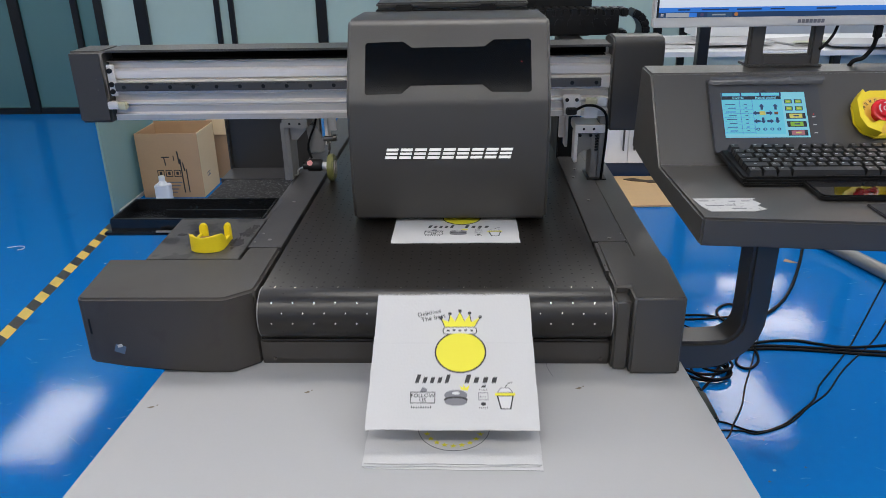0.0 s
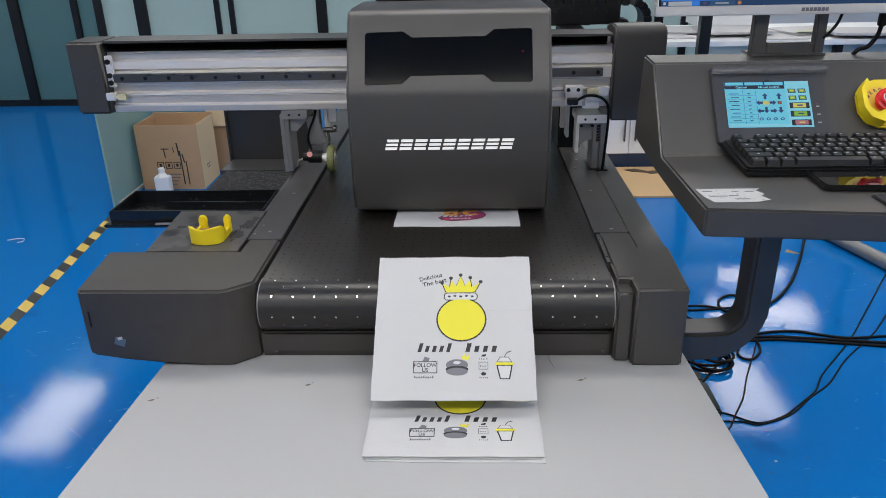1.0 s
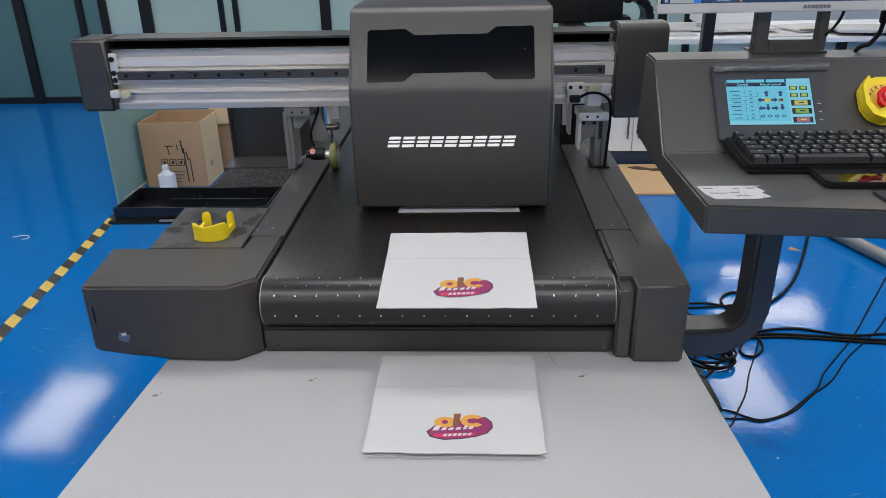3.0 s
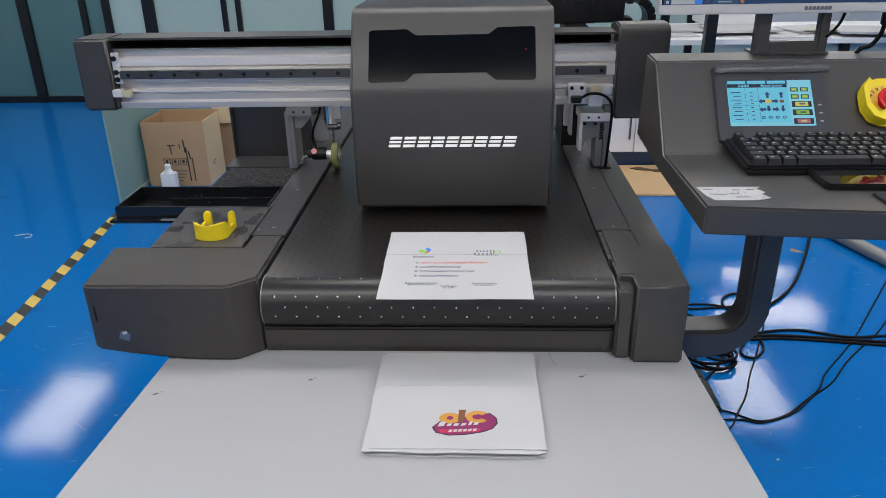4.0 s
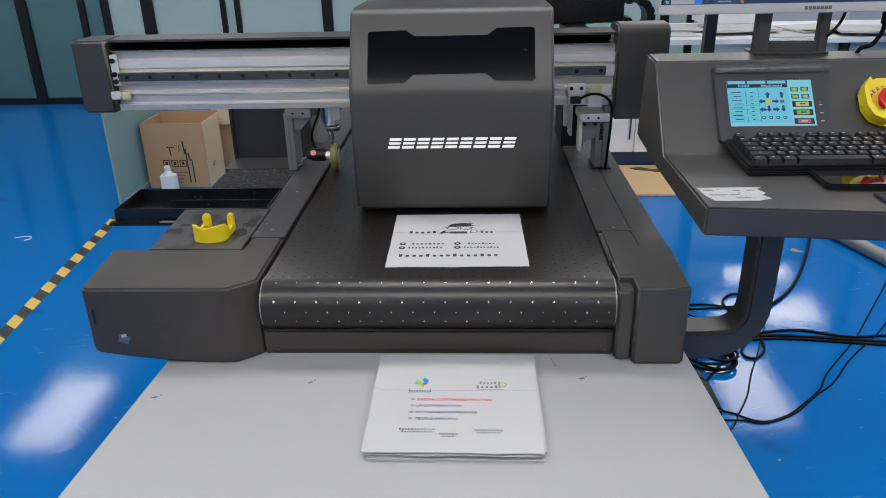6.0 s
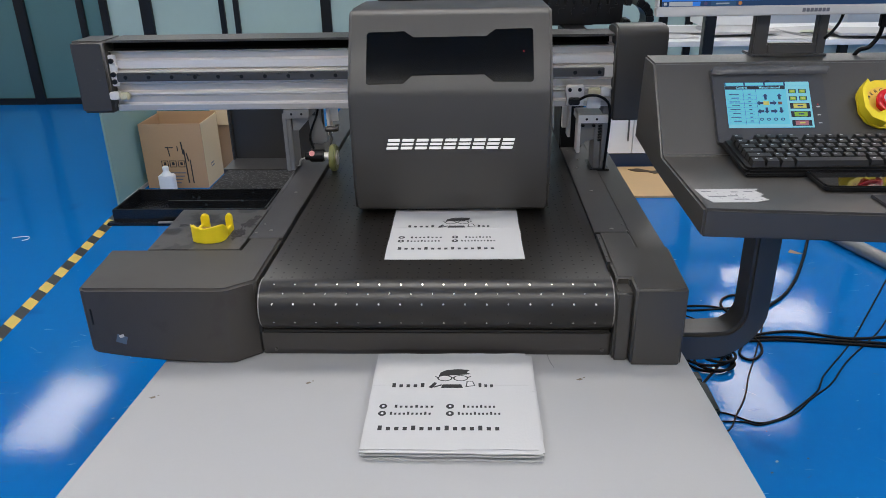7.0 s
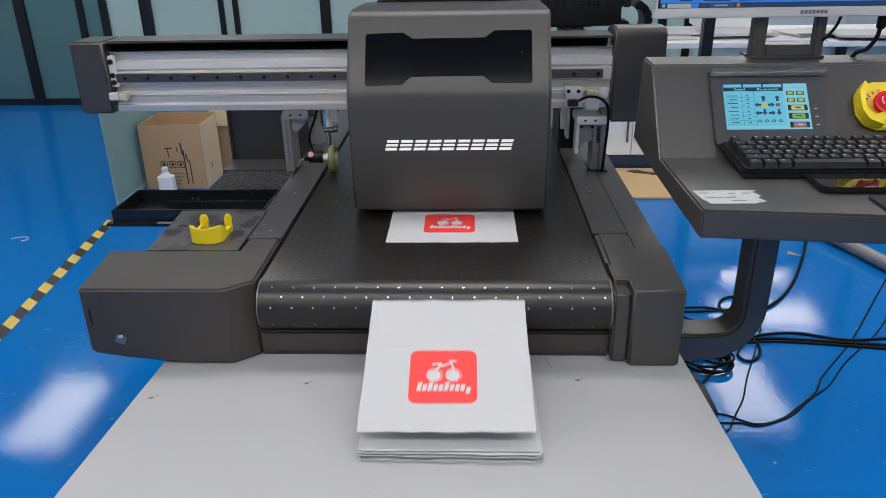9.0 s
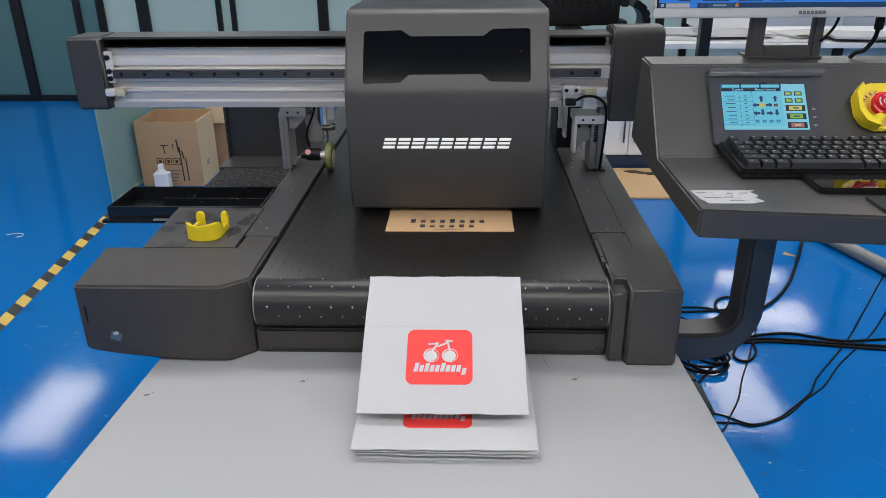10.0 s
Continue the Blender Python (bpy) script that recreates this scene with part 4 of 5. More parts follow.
for cx, cs, ang in ((0.071, 0.062, 0), (0.096, 0.062, 0), (0.060, 0.049, 90), (0.084, 0.049, -90), (0.060, 0.0325, 90), (0.071, 0.034, 180), (0.084, 0.0325, -90), (0.0965, 0.034, 180)):
    arrow(cx, cs, ang)
ui(0.066, 0.0765, 0.045, 0.0525, SCRYEL, "button", 0.0005)
ui(0.0925, 0.0995, 0.046, 0.0515, INKBR, "button", 0.0005)
for k in range(4):
    part("ui_knob", on_panel(ring_pts(0.527 + 0.060 + 0.0125 * k, 0.0165, 0.0036, 0.0016, 0.0108, 0.0112, 14, 0.0028)), SCRARROW, scr)
for a, b, s0, s1, m in ((0.113, 0.127, 0.068, 0.0765, SCRGREEN), (0.131, 0.145, 0.068, 0.0765, SCRGREEN), (0.113, 0.127, 0.0535, 0.0625, SCRGREEN), (0.131, 0.145, 0.0535, 0.0625, SCRGREEN)):
    ui(a, b, s0, s1, SCRARROW, "button_edge", 0.0004)
    ui(a + 0.002, b - 0.002, s0 + 0.0012, s1 - 0.0012, m, "button", 0.0007)
    ui(a + 0.004, b - 0.004, s0 + 0.003, s1 - 0.003, SCRYEL, "button_mark", 0.0009)
for s0, m in ((0.037, SCRYEL), (0.0205, SCRGREEN), (0.003, SCRRED)):
    ui(0.113, 0.148, s0, s0 + 0.0115, SCRDARK, "button_edge", 0.0004)
    ui(0.119, 0.142, s0 + 0.0015, s0 + 0.010, m, "button", 0.0007)
    ui(0.126, 0.136, s0 + 0.0045, s0 + 0.007, SCRARROW if m is not SCRRED else SCRYEL, "button_mark", 0.0009)
for s, x, sz in (("Control", 0.020, 0.0062), ("Manual control", 0.061, 0.0062)):
    part("heading", text_bm(s, sz, CM @ Matrix.Translation((0.527 + x, 0.0782, 0.0115)), depth=0.0001), SCRPALE, scr)
for k, s in enumerate((0.040, 0.024, 0.008)):
    part("led_mark", on_panel(slab([(0.687, s), (0.693, s), (0.693, s + 0.002), (0.687, s + 0.002)], 0.0102, 0.0106)), ink("pale_mark", (0.45, 0.45, 0.45)), hmi)
part("led", on_panel(slab(disc_pts(0.690, 0.046, 0.0012, n=10), 0.0102, 0.0108)), ink("red_led_small", (0.8, 0.03, 0.03), 1.0), hmi)
# crinkled strip of protective film along the bezel's top
fb = bmesh.new()
rnd = random.Random(5)
nx = 26
fr = [[fb.verts.new((0.506 + 0.207 * i / nx + 0.002 * j, 0.108 + 0.0055 * j - (0.001 * (i % 3)), 0.0112 + (0.0005 if j in (0, 3) else 0.004) + rnd.uniform(0, 0.0022))) for i in range(nx + 1)] for j in range(4)]
for j in range(3):
    for i in range(nx):
        fb.faces.new((fr[j][i], fr[j][i + 1], fr[j + 1][i + 1], fr[j + 1][i]))
film = part("protective_film", on_panel(fb), mat("crinkled_film", (0.075, 0.076, 0.08), 0.12, vary=0.3, scale=60, bump=0.2), hmi, "crinkled clear protective film")

# emergency stop
ES = (0.806, 0.043)
es = part("emergency_stop", on_panel(bev(slab([(0.762, 0.03), (0.762, 0.066), (0.775, 0.086), (0.80, 0.095), (0.832, 0.095), (0.86, 0.085), (0.872, 0.064), (0.872, 0.03), (0.858, 0.008), (0.832, -0.001), (0.795, -0.001), (0.772, 0.010)], 0.0, 0.010), 0.003)), YELLOW, con, "yellow emergency stop station")
wall_o = [(0.762, 0.03), (0.762, 0.066), (0.775, 0.086), (0.778, 0.080), (0.770, 0.064), (0.770, 0.034), (0.783, 0.018), (0.800, 0.026), (0.806, 0.020), (0.795, 0.006), (0.795, -0.001), (0.772, 0.010)]
part("guard_wall", on_panel(slab(wall_o, 0.010, 0.030)), YELLOW, es, "raised yellow guard wall")
wall_r = [(0.872, 0.03), (0.872, 0.064), (0.86, 0.085), (0.854, 0.080), (0.864, 0.062), (0.864, 0.034), (0.852, 0.018), (0.836, 0.026), (0.830, 0.020), (0.832, -0.001), (0.858, 0.008)]
part("guard_wall", on_panel(slab(wall_r, 0.010, 0.030)), YELLOW, es, "raised yellow guard wall")
part("legend_disc", on_panel(slab(disc_pts(*ES, 0.036), 0.010, 0.0112)), mat("yellow_legend", (0.78, 0.50, 0.06), 0.4), es)
btn = cyl((ES[0], ES[1], 0.011), (ES[0], ES[1], 0.020), 0.014, 24)
btn = join(btn, bev(cyl((ES[0], ES[1], 0.020), (ES[0], ES[1], 0.037), 0.0215, 32), 0.006, 3, 0.9))
bt = part("button", on_panel(btn), RED, es, "red mushroom push button")
part("button_mark", on_panel(ring_pts(ES[0], ES[1], 0.005, 0.0012, 0.0370, 0.0374, 20)), INKW, bt)
for a0 in (20, 140, 260):
    pts = [(ES[0] + r * math.cos(radians(a)), ES[1] + r * math.sin(radians(a))) for r, seq in ((0.0125, range(a0, a0 + 81, 16)), (0.0105, range(a0 + 80, a0 - 1, -16))) for a in seq]
    part("turn_arrow", on_panel(slab(pts, 0.0370, 0.0374)), INKW, bt)
for i, chh in enumerate("EMERGENCY"):
    a = radians(168 - i * 19)
    part("letter", text_bm(chh, 0.0095, CM @ Matrix.Translation((ES[0] + 0.0262 * math.cos(a), ES[1] + 0.0262 * math.sin(a), 0.0114)) @ Matrix.Rotation(a - math.pi / 2, 4, "Z"), "CENTER", 0.0001), INKK, es)
for x in (0.44, 0.46):
    part("rivet", cyl((x + 0.02, 0.155, 0.968), (x + 0.02, 0.155, 0.9692), 0.0015, 8), STEEL, con)

# ---- keyboard ----
kb = thing("keyboard", (0.73, 0.1, 0.968), "black mechanical keyboard on the console desk", "keyboard")
KM = Matrix.Translation((0.512, 0.036, 0.969)) @ Matrix.Rotation(radians(6), 4, "X")
case = part("case", moved(bev(slab([(0.004, 0.0), (0.44, 0.0), (0.44, 0.130), (-0.001, 0.130), (-0.001, 0.01)], 0.0, 0.014), 0.004), KM), BLACK, kb)
part("case_lip", moved(bx(0.0, 0.44, -0.006, 0.004, 0.0, 0.006, 0.002), KM), BLACK, kb)
KEYC = mat("dark_keycap", (0.006, 0.006, 0.0066), 0.45, vary=0.15, scale=80, grain=500, bump=0.1)


def key_mesh(w):
    bm = bmesh.new()
    h, d = 0.0105, 0.0172
    b = [bm.verts.new((x, y, 0)) for x, y in ((-w / 2, -d / 2), (w / 2, -d / 2), (w / 2, d / 2), (-w / 2, d / 2))]
    t = [bm.verts.new((x, y + 0.001, h - 0.001 * (y < 0))) for x, y in ((-w / 2 + 0.0025, -d / 2 + 0.0025), (w / 2 - 0.0025, -d / 2 + 0.0025), (w / 2 - 0.0025, d / 2 - 0.0025), (-w / 2 + 0.0025, d / 2 - 0.0025))]
    bm.faces.new(t)
    for i in range(4):
        bm.faces.new((b[i], b[(i + 1) % 4], t[(i + 1) % 4], t[i]))
    bev(bm, 0.0008, 1, 0.4)
    return mesh_of("key", bm, KEYC, False)


def legend_mesh(w):
    bm = slab([(-w / 2, -0.0012), (w / 2, -0.0012), (w / 2, 0.0012), (-w / 2, 0.0012)], 0, 0.0002)
    return mesh_of("legend", bm, ink("key_legend", (0.42, 0.43, 0.45)), False)


CAPS, LEG = {}, legend_mesh(0.0042)
U = 0.01905
LAY = [[1.25, 1.25, 1.25, 6.25, 1.25, 1.25, 1.25, 1.25, -0.25, 1, 1, 1, -0.25, 2, 1], [2.25] + [1] * 10 + [2.75, -1.25, 1, -1.25, 1, 1, 1], [1.75] + [1] * 11 + [2.25, -3.5, 1, 1, 1], [1.5] + [1] * 12 + [1.5, -0.25, 1, 1, 1, -0.25, 1, 1, 1],
       [1] * 13 + [2, -0.25, 1, 1, 1, -0.25, 1, 1, 1], [1, -1, 1, 1, 1, 1, -0.5, 1, 1, 1, 1, -0.5, 1, 1, 1, 1, -0.25, 1, 1, 1]]
for r, row in enumerate(LAY):
    x = 0.010
    y = 0.0135 + r * U + (0.004 if r == 5 else 0)
    for w in row:
        if w > 0 and x + w * U < 0.432:
            if w not in CAPS:
                CAPS[w] = key_mesh(w * U - 0.0012)
            k = new("key", CAPS[w])
            k.parent = kb
            k.matrix_local = Matrix.Translation((-0.73, -0.1, -0.968)) @ KM @ Matrix.Translation((x + w * U / 2, y, 0.014 + 0.0006 * r))
            if w < 3:
                g = new("legend", LEG)
                g.parent = k
                g.location = (-0.002, 0.0025, 0.0105)
        x += abs(w) * U
# bright strip standing in for the glow below the keys
part("lower_glow", moved(bx(0.135, 0.27, 0.0035, 0.0045, 0.0142, 0.0152, 0), KM), STEEL, kb)

# glossy black phone in front of the keyboard
ph = thing("smartphone", (0.69, 0.0, 0.968), "glossy black smartphone lying on the console desk", "phone")
PM = Matrix.Translation((0.694, -0.003, 0.968)) @ Matrix.Rotation(radians(-2), 4, "Z")
part("body", moved(bev(slab(rounded(0.172, 0.088, 0.010, 5), 0.001, 0.010), 0.002), PM), BLACK, ph)
part("glass", moved(slab(rounded(0.167, 0.083, 0.008, 5), 0.0101, 0.0106), PM), mat("black_mirror_glass", (0.004, 0.004, 0.005), 0.05, bump=0.0, rvary=0.02), ph, "black mirror-like glass")
cpad = thing("cloth_pad", (0.75, -0.09, 0.968), "dark cloth pad at the console's edge", "pad")
part("pad", bx(0.665, 0.80, -0.145, -0.065, 0.968, 0.972, 0.0015), mat("dark_cloth", (0.015, 0.015, 0.018), 0.9, bump=0.6), cpad)

# torn paper label stuck on the desk
rnd = random.Random(8)
edge = [(0.413, -0.028), (0.512, -0.027)] + [(0.503 + 0.008 * ((i * 7) % 3) / 2, -0.036 - 0.0085 * i) for i in range(6)] + [(0.490, -0.088), (0.425, -0.088), (0.417, -0.066)]
pl = thing("paper_label", (0.46, -0.05, 0.968), "torn white paper label stuck on the console", "label")
part("paper", slab(edge, 0.9682, 0.9688), mat("grubby_label", (0.42, 0.42, 0.42), 0.7, vary=0.15, scale=60, stain=(0.25, 0.25, 0.25), stain_at=0.6), pl)
for (a, b, y) in ((0.42, 0.435, -0.04), (0.465, 0.475, -0.042), (0.485, 0.498, -0.041), (0.425, 0.452, -0.062), (0.455, 0.470, -0.060), (0.46, 0.482, -0.075)):
    part("text_bar", bx(a, b, y - 0.0015, y + 0.0015, 0.9688, 0.9691, 0), INKG, pl)

# ---- monitor ----
mon = thing("monitor", (0.67, 0.33, 1.116), "silver-framed computer monitor on a black bracket, switched on", "monitor")
part("bezel", join(bx(0.408, 0.958, 0.308, 0.330, 1.193, 1.2105, 0.002), bx(0.408, 0.412, 0.308, 0.330, 1.2105, 1.52, 0.001), bx(0.954, 0.958, 0.308, 0.330, 1.2105, 1.52, 0.001), bx(0.408, 0.958, 0.308, 0.330, 1.52, 1.526, 0.001)), mat("silver_plastic", (0.62, 0.60, 0.57), 0.35, metal=0.2, vary=0.04, bump=0.03), mon, "silver bezel")
part("back_shell", bx(0.412, 0.954, 0.318, 0.3325, 1.21, 1.52, 0.006), BLACK, mon)
ms = part("screen", bx(0.4125, 0.9535, 0.310, 0.3175, 1.211, 1.5195, 0), MONWHITE, mon, "lit computer screen")
part("black_border", bx(0.4125, 0.4165, 0.3085, 0.310, 1.211, 1.5195, 0), BLACK, ms)
tb_ = part("taskbar", bx(0.4165, 0.9535, 0.3088, 0.310, 1.211, 1.2205, 0), MONNAVY, ms, "navy task bar")
part("search_field", bx(0.430, 0.473, 0.3083, 0.3088, 1.212, 1.2195, 0), ink("pale_field", (0.75, 0.80, 0.88), 0.8), ms)
part("search_button", bx(0.473, 0.487, 0.3083, 0.3088, 1.212, 1.2195, 0), MONBLUE, ms)
for k in range(4):
    part("start_tile", bx(0.4205 + 0.0026 * (k % 2), 0.4228 + 0.0026 * (k % 2), 0.3083, 0.3088, 1.2135 + 0.0026 * (k // 2), 1.2158 + 0.0026 * (k // 2), 0), ink("tile_white", (0.8, 0.85, 0.9), 0.8), ms)
part("app_button", bx(0.507, 0.552, 0.3083, 0.3088, 1.2115, 1.220, 0), ink("app_blue", (0.05, 0.16, 0.36), 0.7), ms)
part("text_bar", bx(0.516, 0.540, 0.3078, 0.3083, 1.2145, 1.217, 0), ink("app_text", (0.6, 0.7, 0.8), 0.7), ms)
part("app_icon", moved(slab(disc_pts(0, 0, 0.0035, n=14), 0, 0.0006), Matrix.Translation((0.560, 0.3088, 1.216)) @ Matrix.Rotation(radians(90), 4, "X")), ink("orange_icon", (0.85, 0.35, 0.1), 0.8), ms)
part("app_icon", moved(slab(disc_pts(0, 0, 0.0032, n=14), 0, 0.0006), Matrix.Translation((0.497, 0.3088, 1.216)) @ Matrix.Rotation(radians(90), 4, "X")), ink("violet_icon", (0.12, 0.10, 0.25), 0.8), ms)
part("status_strip", bx(0.4165, 0.9535, 0.3088, 0.310, 1.2205, 1.2290, 0), MONBLUE, ms, "blue status strip")
for a, b in ((0.452, 0.474), (0.496, 0.545), (0.560, 0.606), (0.622, 0.648), (0.706, 0.742)):
    part("text_bar", bx(a, b, 0.3083, 0.3088, 1.2235, 1.2262, 0), MONNAVY, ms)
for k in range(7):
    part("logo_mark", bx(0.675 + 0.0072 * k, 0.6808 + 0.0072 * k, 0.3072, 0.3082, 1.199, 1.2055, 0), INKG, mon, "dark maker mark")
st = part("stand", join(bx(0.602, 0.630, 0.333, 0.352, 1.116, 1.25, 0.003), bx(0.720, 0.740, 0.333, 0.352, 1.116, 1.25, 0.003), bx(0.630, 0.720, 0.333, 0.352, 1.116, 1.139, 0.003), bx(0.630, 0.720, 0.333, 0.352, 1.20, 1.25, 0.002)), COAT, mon, "dark bracket with a square opening")
part("stand_foot", bx(0.600, 0.742, 0.322, 0.385, 1.1150, 1.1195, 0.002), COAT, mon)
part("power_plug", bx(0.828, 0.842, 0.318, 0.33, 1.168, 1.1925, 0.002), RUBBER, mon)
part("power_cable", tube([(0.835, 0.324, 1.170), (0.833, 0.328, 1.150), (0.822, 0.333, 1.130), (0.80, 0.335, 1.117), (0.79, 0.35, 1.05)], 0.0042, 8, 8), RUBBER, mon)
part("signal_cable", tube([(0.76, 0.326, 1.195), (0.755, 0.328, 1.175), (0.742, 0.325, 1.158), (0.728, 0.315, 1.15)], 0.0028, 6, 8), RUBBER, mon)

# ---- output table ----
tab = thing("output_table", (0, -0.4, 0), "white board table set against the printer's front", "table")
part("tabletop", ext([(-0.477, 0.03), (0.433, 0.03), (0.474, -0.86), (-0.526, -0.86)], "z", 0.648, 0.656, 0.001), BOARD, tab, "white board top with small scuffs")
TG = mat("dark_green_frame", (0.012, 0.022, 0.020), 0.4)
part("frame", join(bx(-0.44, 0.452, -0.075, -0.05, 0.615, 0.647, 0.002), bx(-0.47, 0.44, -0.83, -0.805, 0.615, 0.647, 0.002), bx(-0.46, -0.435, -0.805, -0.075, 0.615, 0.647, 0.002), bx(0.42, 0.4485, -0.805, -0.075, 0.615, 0.647, 0.002)), TG, tab)
for x, y in ((-0.45, -0.075), (0.427, -0.075), (-0.45, -0.82), (0.427, -0.82)):
    part("leg", bx(x, x + 0.025, y, y + 0.025, 0, 0.615, 0.002), TG, tab)
part("frame_corner", bx(0.437, 0.4565, -0.16, -0.08, 0.622, 0.646, 0.003), TG, tab)
for x, y, r in ((-0.212, -0.105, 0.005), (0.243, -0.09, 0.006), (-0.46, -0.15, 0.006)):
    part("scuff", join(slab([(x - r, y - 0.002), (x, y - 0.004), (x + r, y), (x + 0.3 * r, y + 0.003)], 0.6561, 0.6563), slab([(x + r, y + 0.005), (x + 1.6 * r, y + 0.003), (x + 1.5 * r, y + 0.007)], 0.6561, 0.6563)), ink("scuff_brown", (0.16, 0.13, 0.09)), tab, "small dirty scuff")

part("hair", tube([(0.1965, -0.012, 0.6563), (0.1975, -0.030, 0.6566), (0.2035, -0.055, 0.6563)], 0.0004, 4, 5), INKG, tab, "stray hair")

# ---- floor clutter on the console side ----
def cable(pts, r, label="black cable lying on the floor"):
    c = [Vector(p) for p in pts]
    return solid("cable", tube([(p.x, p.y, max(p.z, r)) for p in c], r, 8, 8), RUBBER, label, "cable", at=(c[0].x, c[0].y, 0))


cable([(1.698, 2.223, 0), (1.600, 2.034, 0), (1.518, 1.869, 0), (1.396, 1.646, 0), (1.297, 1.502, 0), (1.209, 1.411, 0), (1.123, 1.347, 0)], 0.0062)
cable([(1.055, 1.178, 0), (1.154, 1.203, 0), (1.234, 1.204, 0), (1.304, 1.181, 0), (1.392, 1.158, 0), (1.531, 1.171, 0), (1.639, 1.184, 0)], 0.0050)
cable([(1.040, 1.162, 0), (1.140, 1.167, 0), (1.254, 1.156, 0), (1.383, 1.139, 0), (1.507, 1.125, 0), (1.638, 1.111, 0)], 0.0052)
cable([(1.036, 1.139, 0), (1.133, 1.147, 0), (1.246, 1.137, 0), (1.374, 1.119, 0), (1.496, 1.102, 0), (1.623, 1.085, 0)], 0.0052)
cable([(1.946, 1.888, 0), (1.788, 1.680, 0), (1.538, 1.341, 0), (1.388, 1.142, 0), (1.212, 0.940, 0), (1.175, 0.887, 0), (1.139, 0.834, 0), (1.057, 0.758, 0), (0.987, 0.701, 0), (0.903, 0.672, 0), (0.831, 0.715, 0), (0.784, 0.725, 0), (0.731, 0.716, 0)], 0.0028)
cable([(1.808, 1.580, 0), (1.613, 1.333, 0), (1.497, 1.194, 0), (1.318, 1.017, 0), (1.205, 0.881, 0), (1.111, 0.800, 0), (1.015, 0.712, 0), (0.908, 0.664, 0), (0.860, 0.677, 0), (0.786, 0.678, 0), (0.719, 0.674, 0)], 0.0028)
cable([(1.121, 1.252, 0), (1.067, 1.139, 0), (1.024, 1.049, 0), (0.960, 0.923, 0), (0.907, 0.803, 0), (0.851, 0.709, 0), (0.820, 0.654, 0), (0.786, 0.617, 0), (0.750, 0.571, 0)], 0.0026)
cable([(0.839, 1.394, 0), (0.939, 1.404, 0), (1.008, 1.386, 0), (1.057, 1.337, 0)], 0.0042)
cable([(0.833, 1.371, 0), (0.907, 1.367, 0), (0.989, 1.377, 0), (1.074, 1.391, 0)], 0.0042)
cable([(1.125, 1.481, 0), (1.084, 1.491, 0), (1.038, 1.457, 0), (1.017, 1.400, 0), (1.029, 1.355, 0), (1.069, 1.311, 0)], 0.0050)
cable([(0.837, 1.344, 0), (0.873, 1.318, 0), (0.899, 1.284, 0), (0.904, 1.242, 0)], 0.0030)
cable([(0.924, 1.055, 0), (0.866, 0.963, 0), (0.818, 0.899, 0), (0.779, 0.850, 0)], 0.0045)
for k, (cx, cy, rr) in enumerate(((0.852, 1.00, 0.074), (0.866, 0.985, 0.064), (0.845, 1.015, 0.082), (0.880, 1.0, 0.056), (0.86, 1.03, 0.07))):
    cable([(cx + rr * math.cos(a + k), cy + 0.85 * rr * math.sin(a + k), 0.008 + 0.009 * k) for a in [0.5 * q for q in range(14)]], 0.0048, "black cable coiled on the floor")
cable([(1.055, 1.178, 0), (1.066, 1.124, 0), (1.051, 1.064, 0), (1.011, 1.020, 0), (0.979, 1.027, 0), (0.976, 1.063, 0), (1.011, 1.123, 0), (1.047, 1.154, 0)], 0.0045)
solid("metal_tube", tube([(1.70, 2.12, 0.03), (1.76, 1.93, 0.03), (1.86, 1.60, 0.03)], 0.03, 4, 16), ANOD, "dull silver metal tube lying on the floor", "tube", at=(1.76, 1.93, 0))
solid("leaf_scrap", slab([(1.47, 1.92), (1.49, 1.95), (1.53, 1.90), (1.50, 1.905)], 0.0, 0.002), ink("tan_scrap", (0.35, 0.22, 0.12)), "brown scrap lying on the floor", "scrap", at=(1.49, 1.92, 0))

# plywood sheet, low cabinet and paper-covered table in the back
ply = solid("plywood_sheet", bx(0.80, 1.75, 2.655, 3.19, 0.0, 0.012, 0.002), WOOD, "pale stained plywood sheet on the floor", "board", at=(1.2, 2.9, 0))
solid("dark_scrap", slab([(0.99, 3.12), (1.05, 3.14), (1.12, 3.09), (1.17, 3.10), (1.20, 3.06), (1.13, 3.045), (1.10, 3.07), (1.03, 3.085)], 0.012, 0.016), ink("dark_brown_scrap", (0.06, 0.04, 0.025)), "dark torn scrap on the plywood", "scrap", at=(1.1, 3.09, 0.012))
cab = thing("cabinet", (1.25, 3.4, 0), "low white cabinet with long bar handles", "cabinet")
part("plinth", bx(0.82, 1.70, 3.215, 3.6, 0, 0.085, 0.001), NAVY, cab, "navy plinth")
part("carcass", bx(0.80, 1.72, 3.225, 3.65, 0.086, 0.52, 0.002), WHITEP, cab)
for k in range(4):
    x0 = 0.802 + 0.23 * k - 0.01
    d = part("door", bx(x0 + 0.002, x0 + 0.227, 3.205, 3.224, 0.09, 0.51, 0.002), WHITEP, cab)
    hx = x0 + (0.195 if k % 2 == 0 else 0.03)
    part("handle", bx(hx, hx + 0.008, 3.185, 3.204, 0.17, 0.36, 0.002), STEEL, d, "bar handle")
dk = thing("work_table", (2.0, 3.6, 0), "white-topped work table covered with printed sheets", "table")
part("tabletop", bx(1.05, 3.4, 3.3, 4.1, 0.70, 0.73, 0.003), WHITEP, dk)
# Added panel: gives the space under the tabletop its pale grey-green tone
part("filler_panel", bx(1.42, 2.60, 3.385, 3.40, 0.05, 0.70, 0.002), mat("pale_grey_green_panel", (0.48, 0.56, 0.54), 0.5, vary=0.05, scale=3), dk, "added pale grey-green panel under the table")
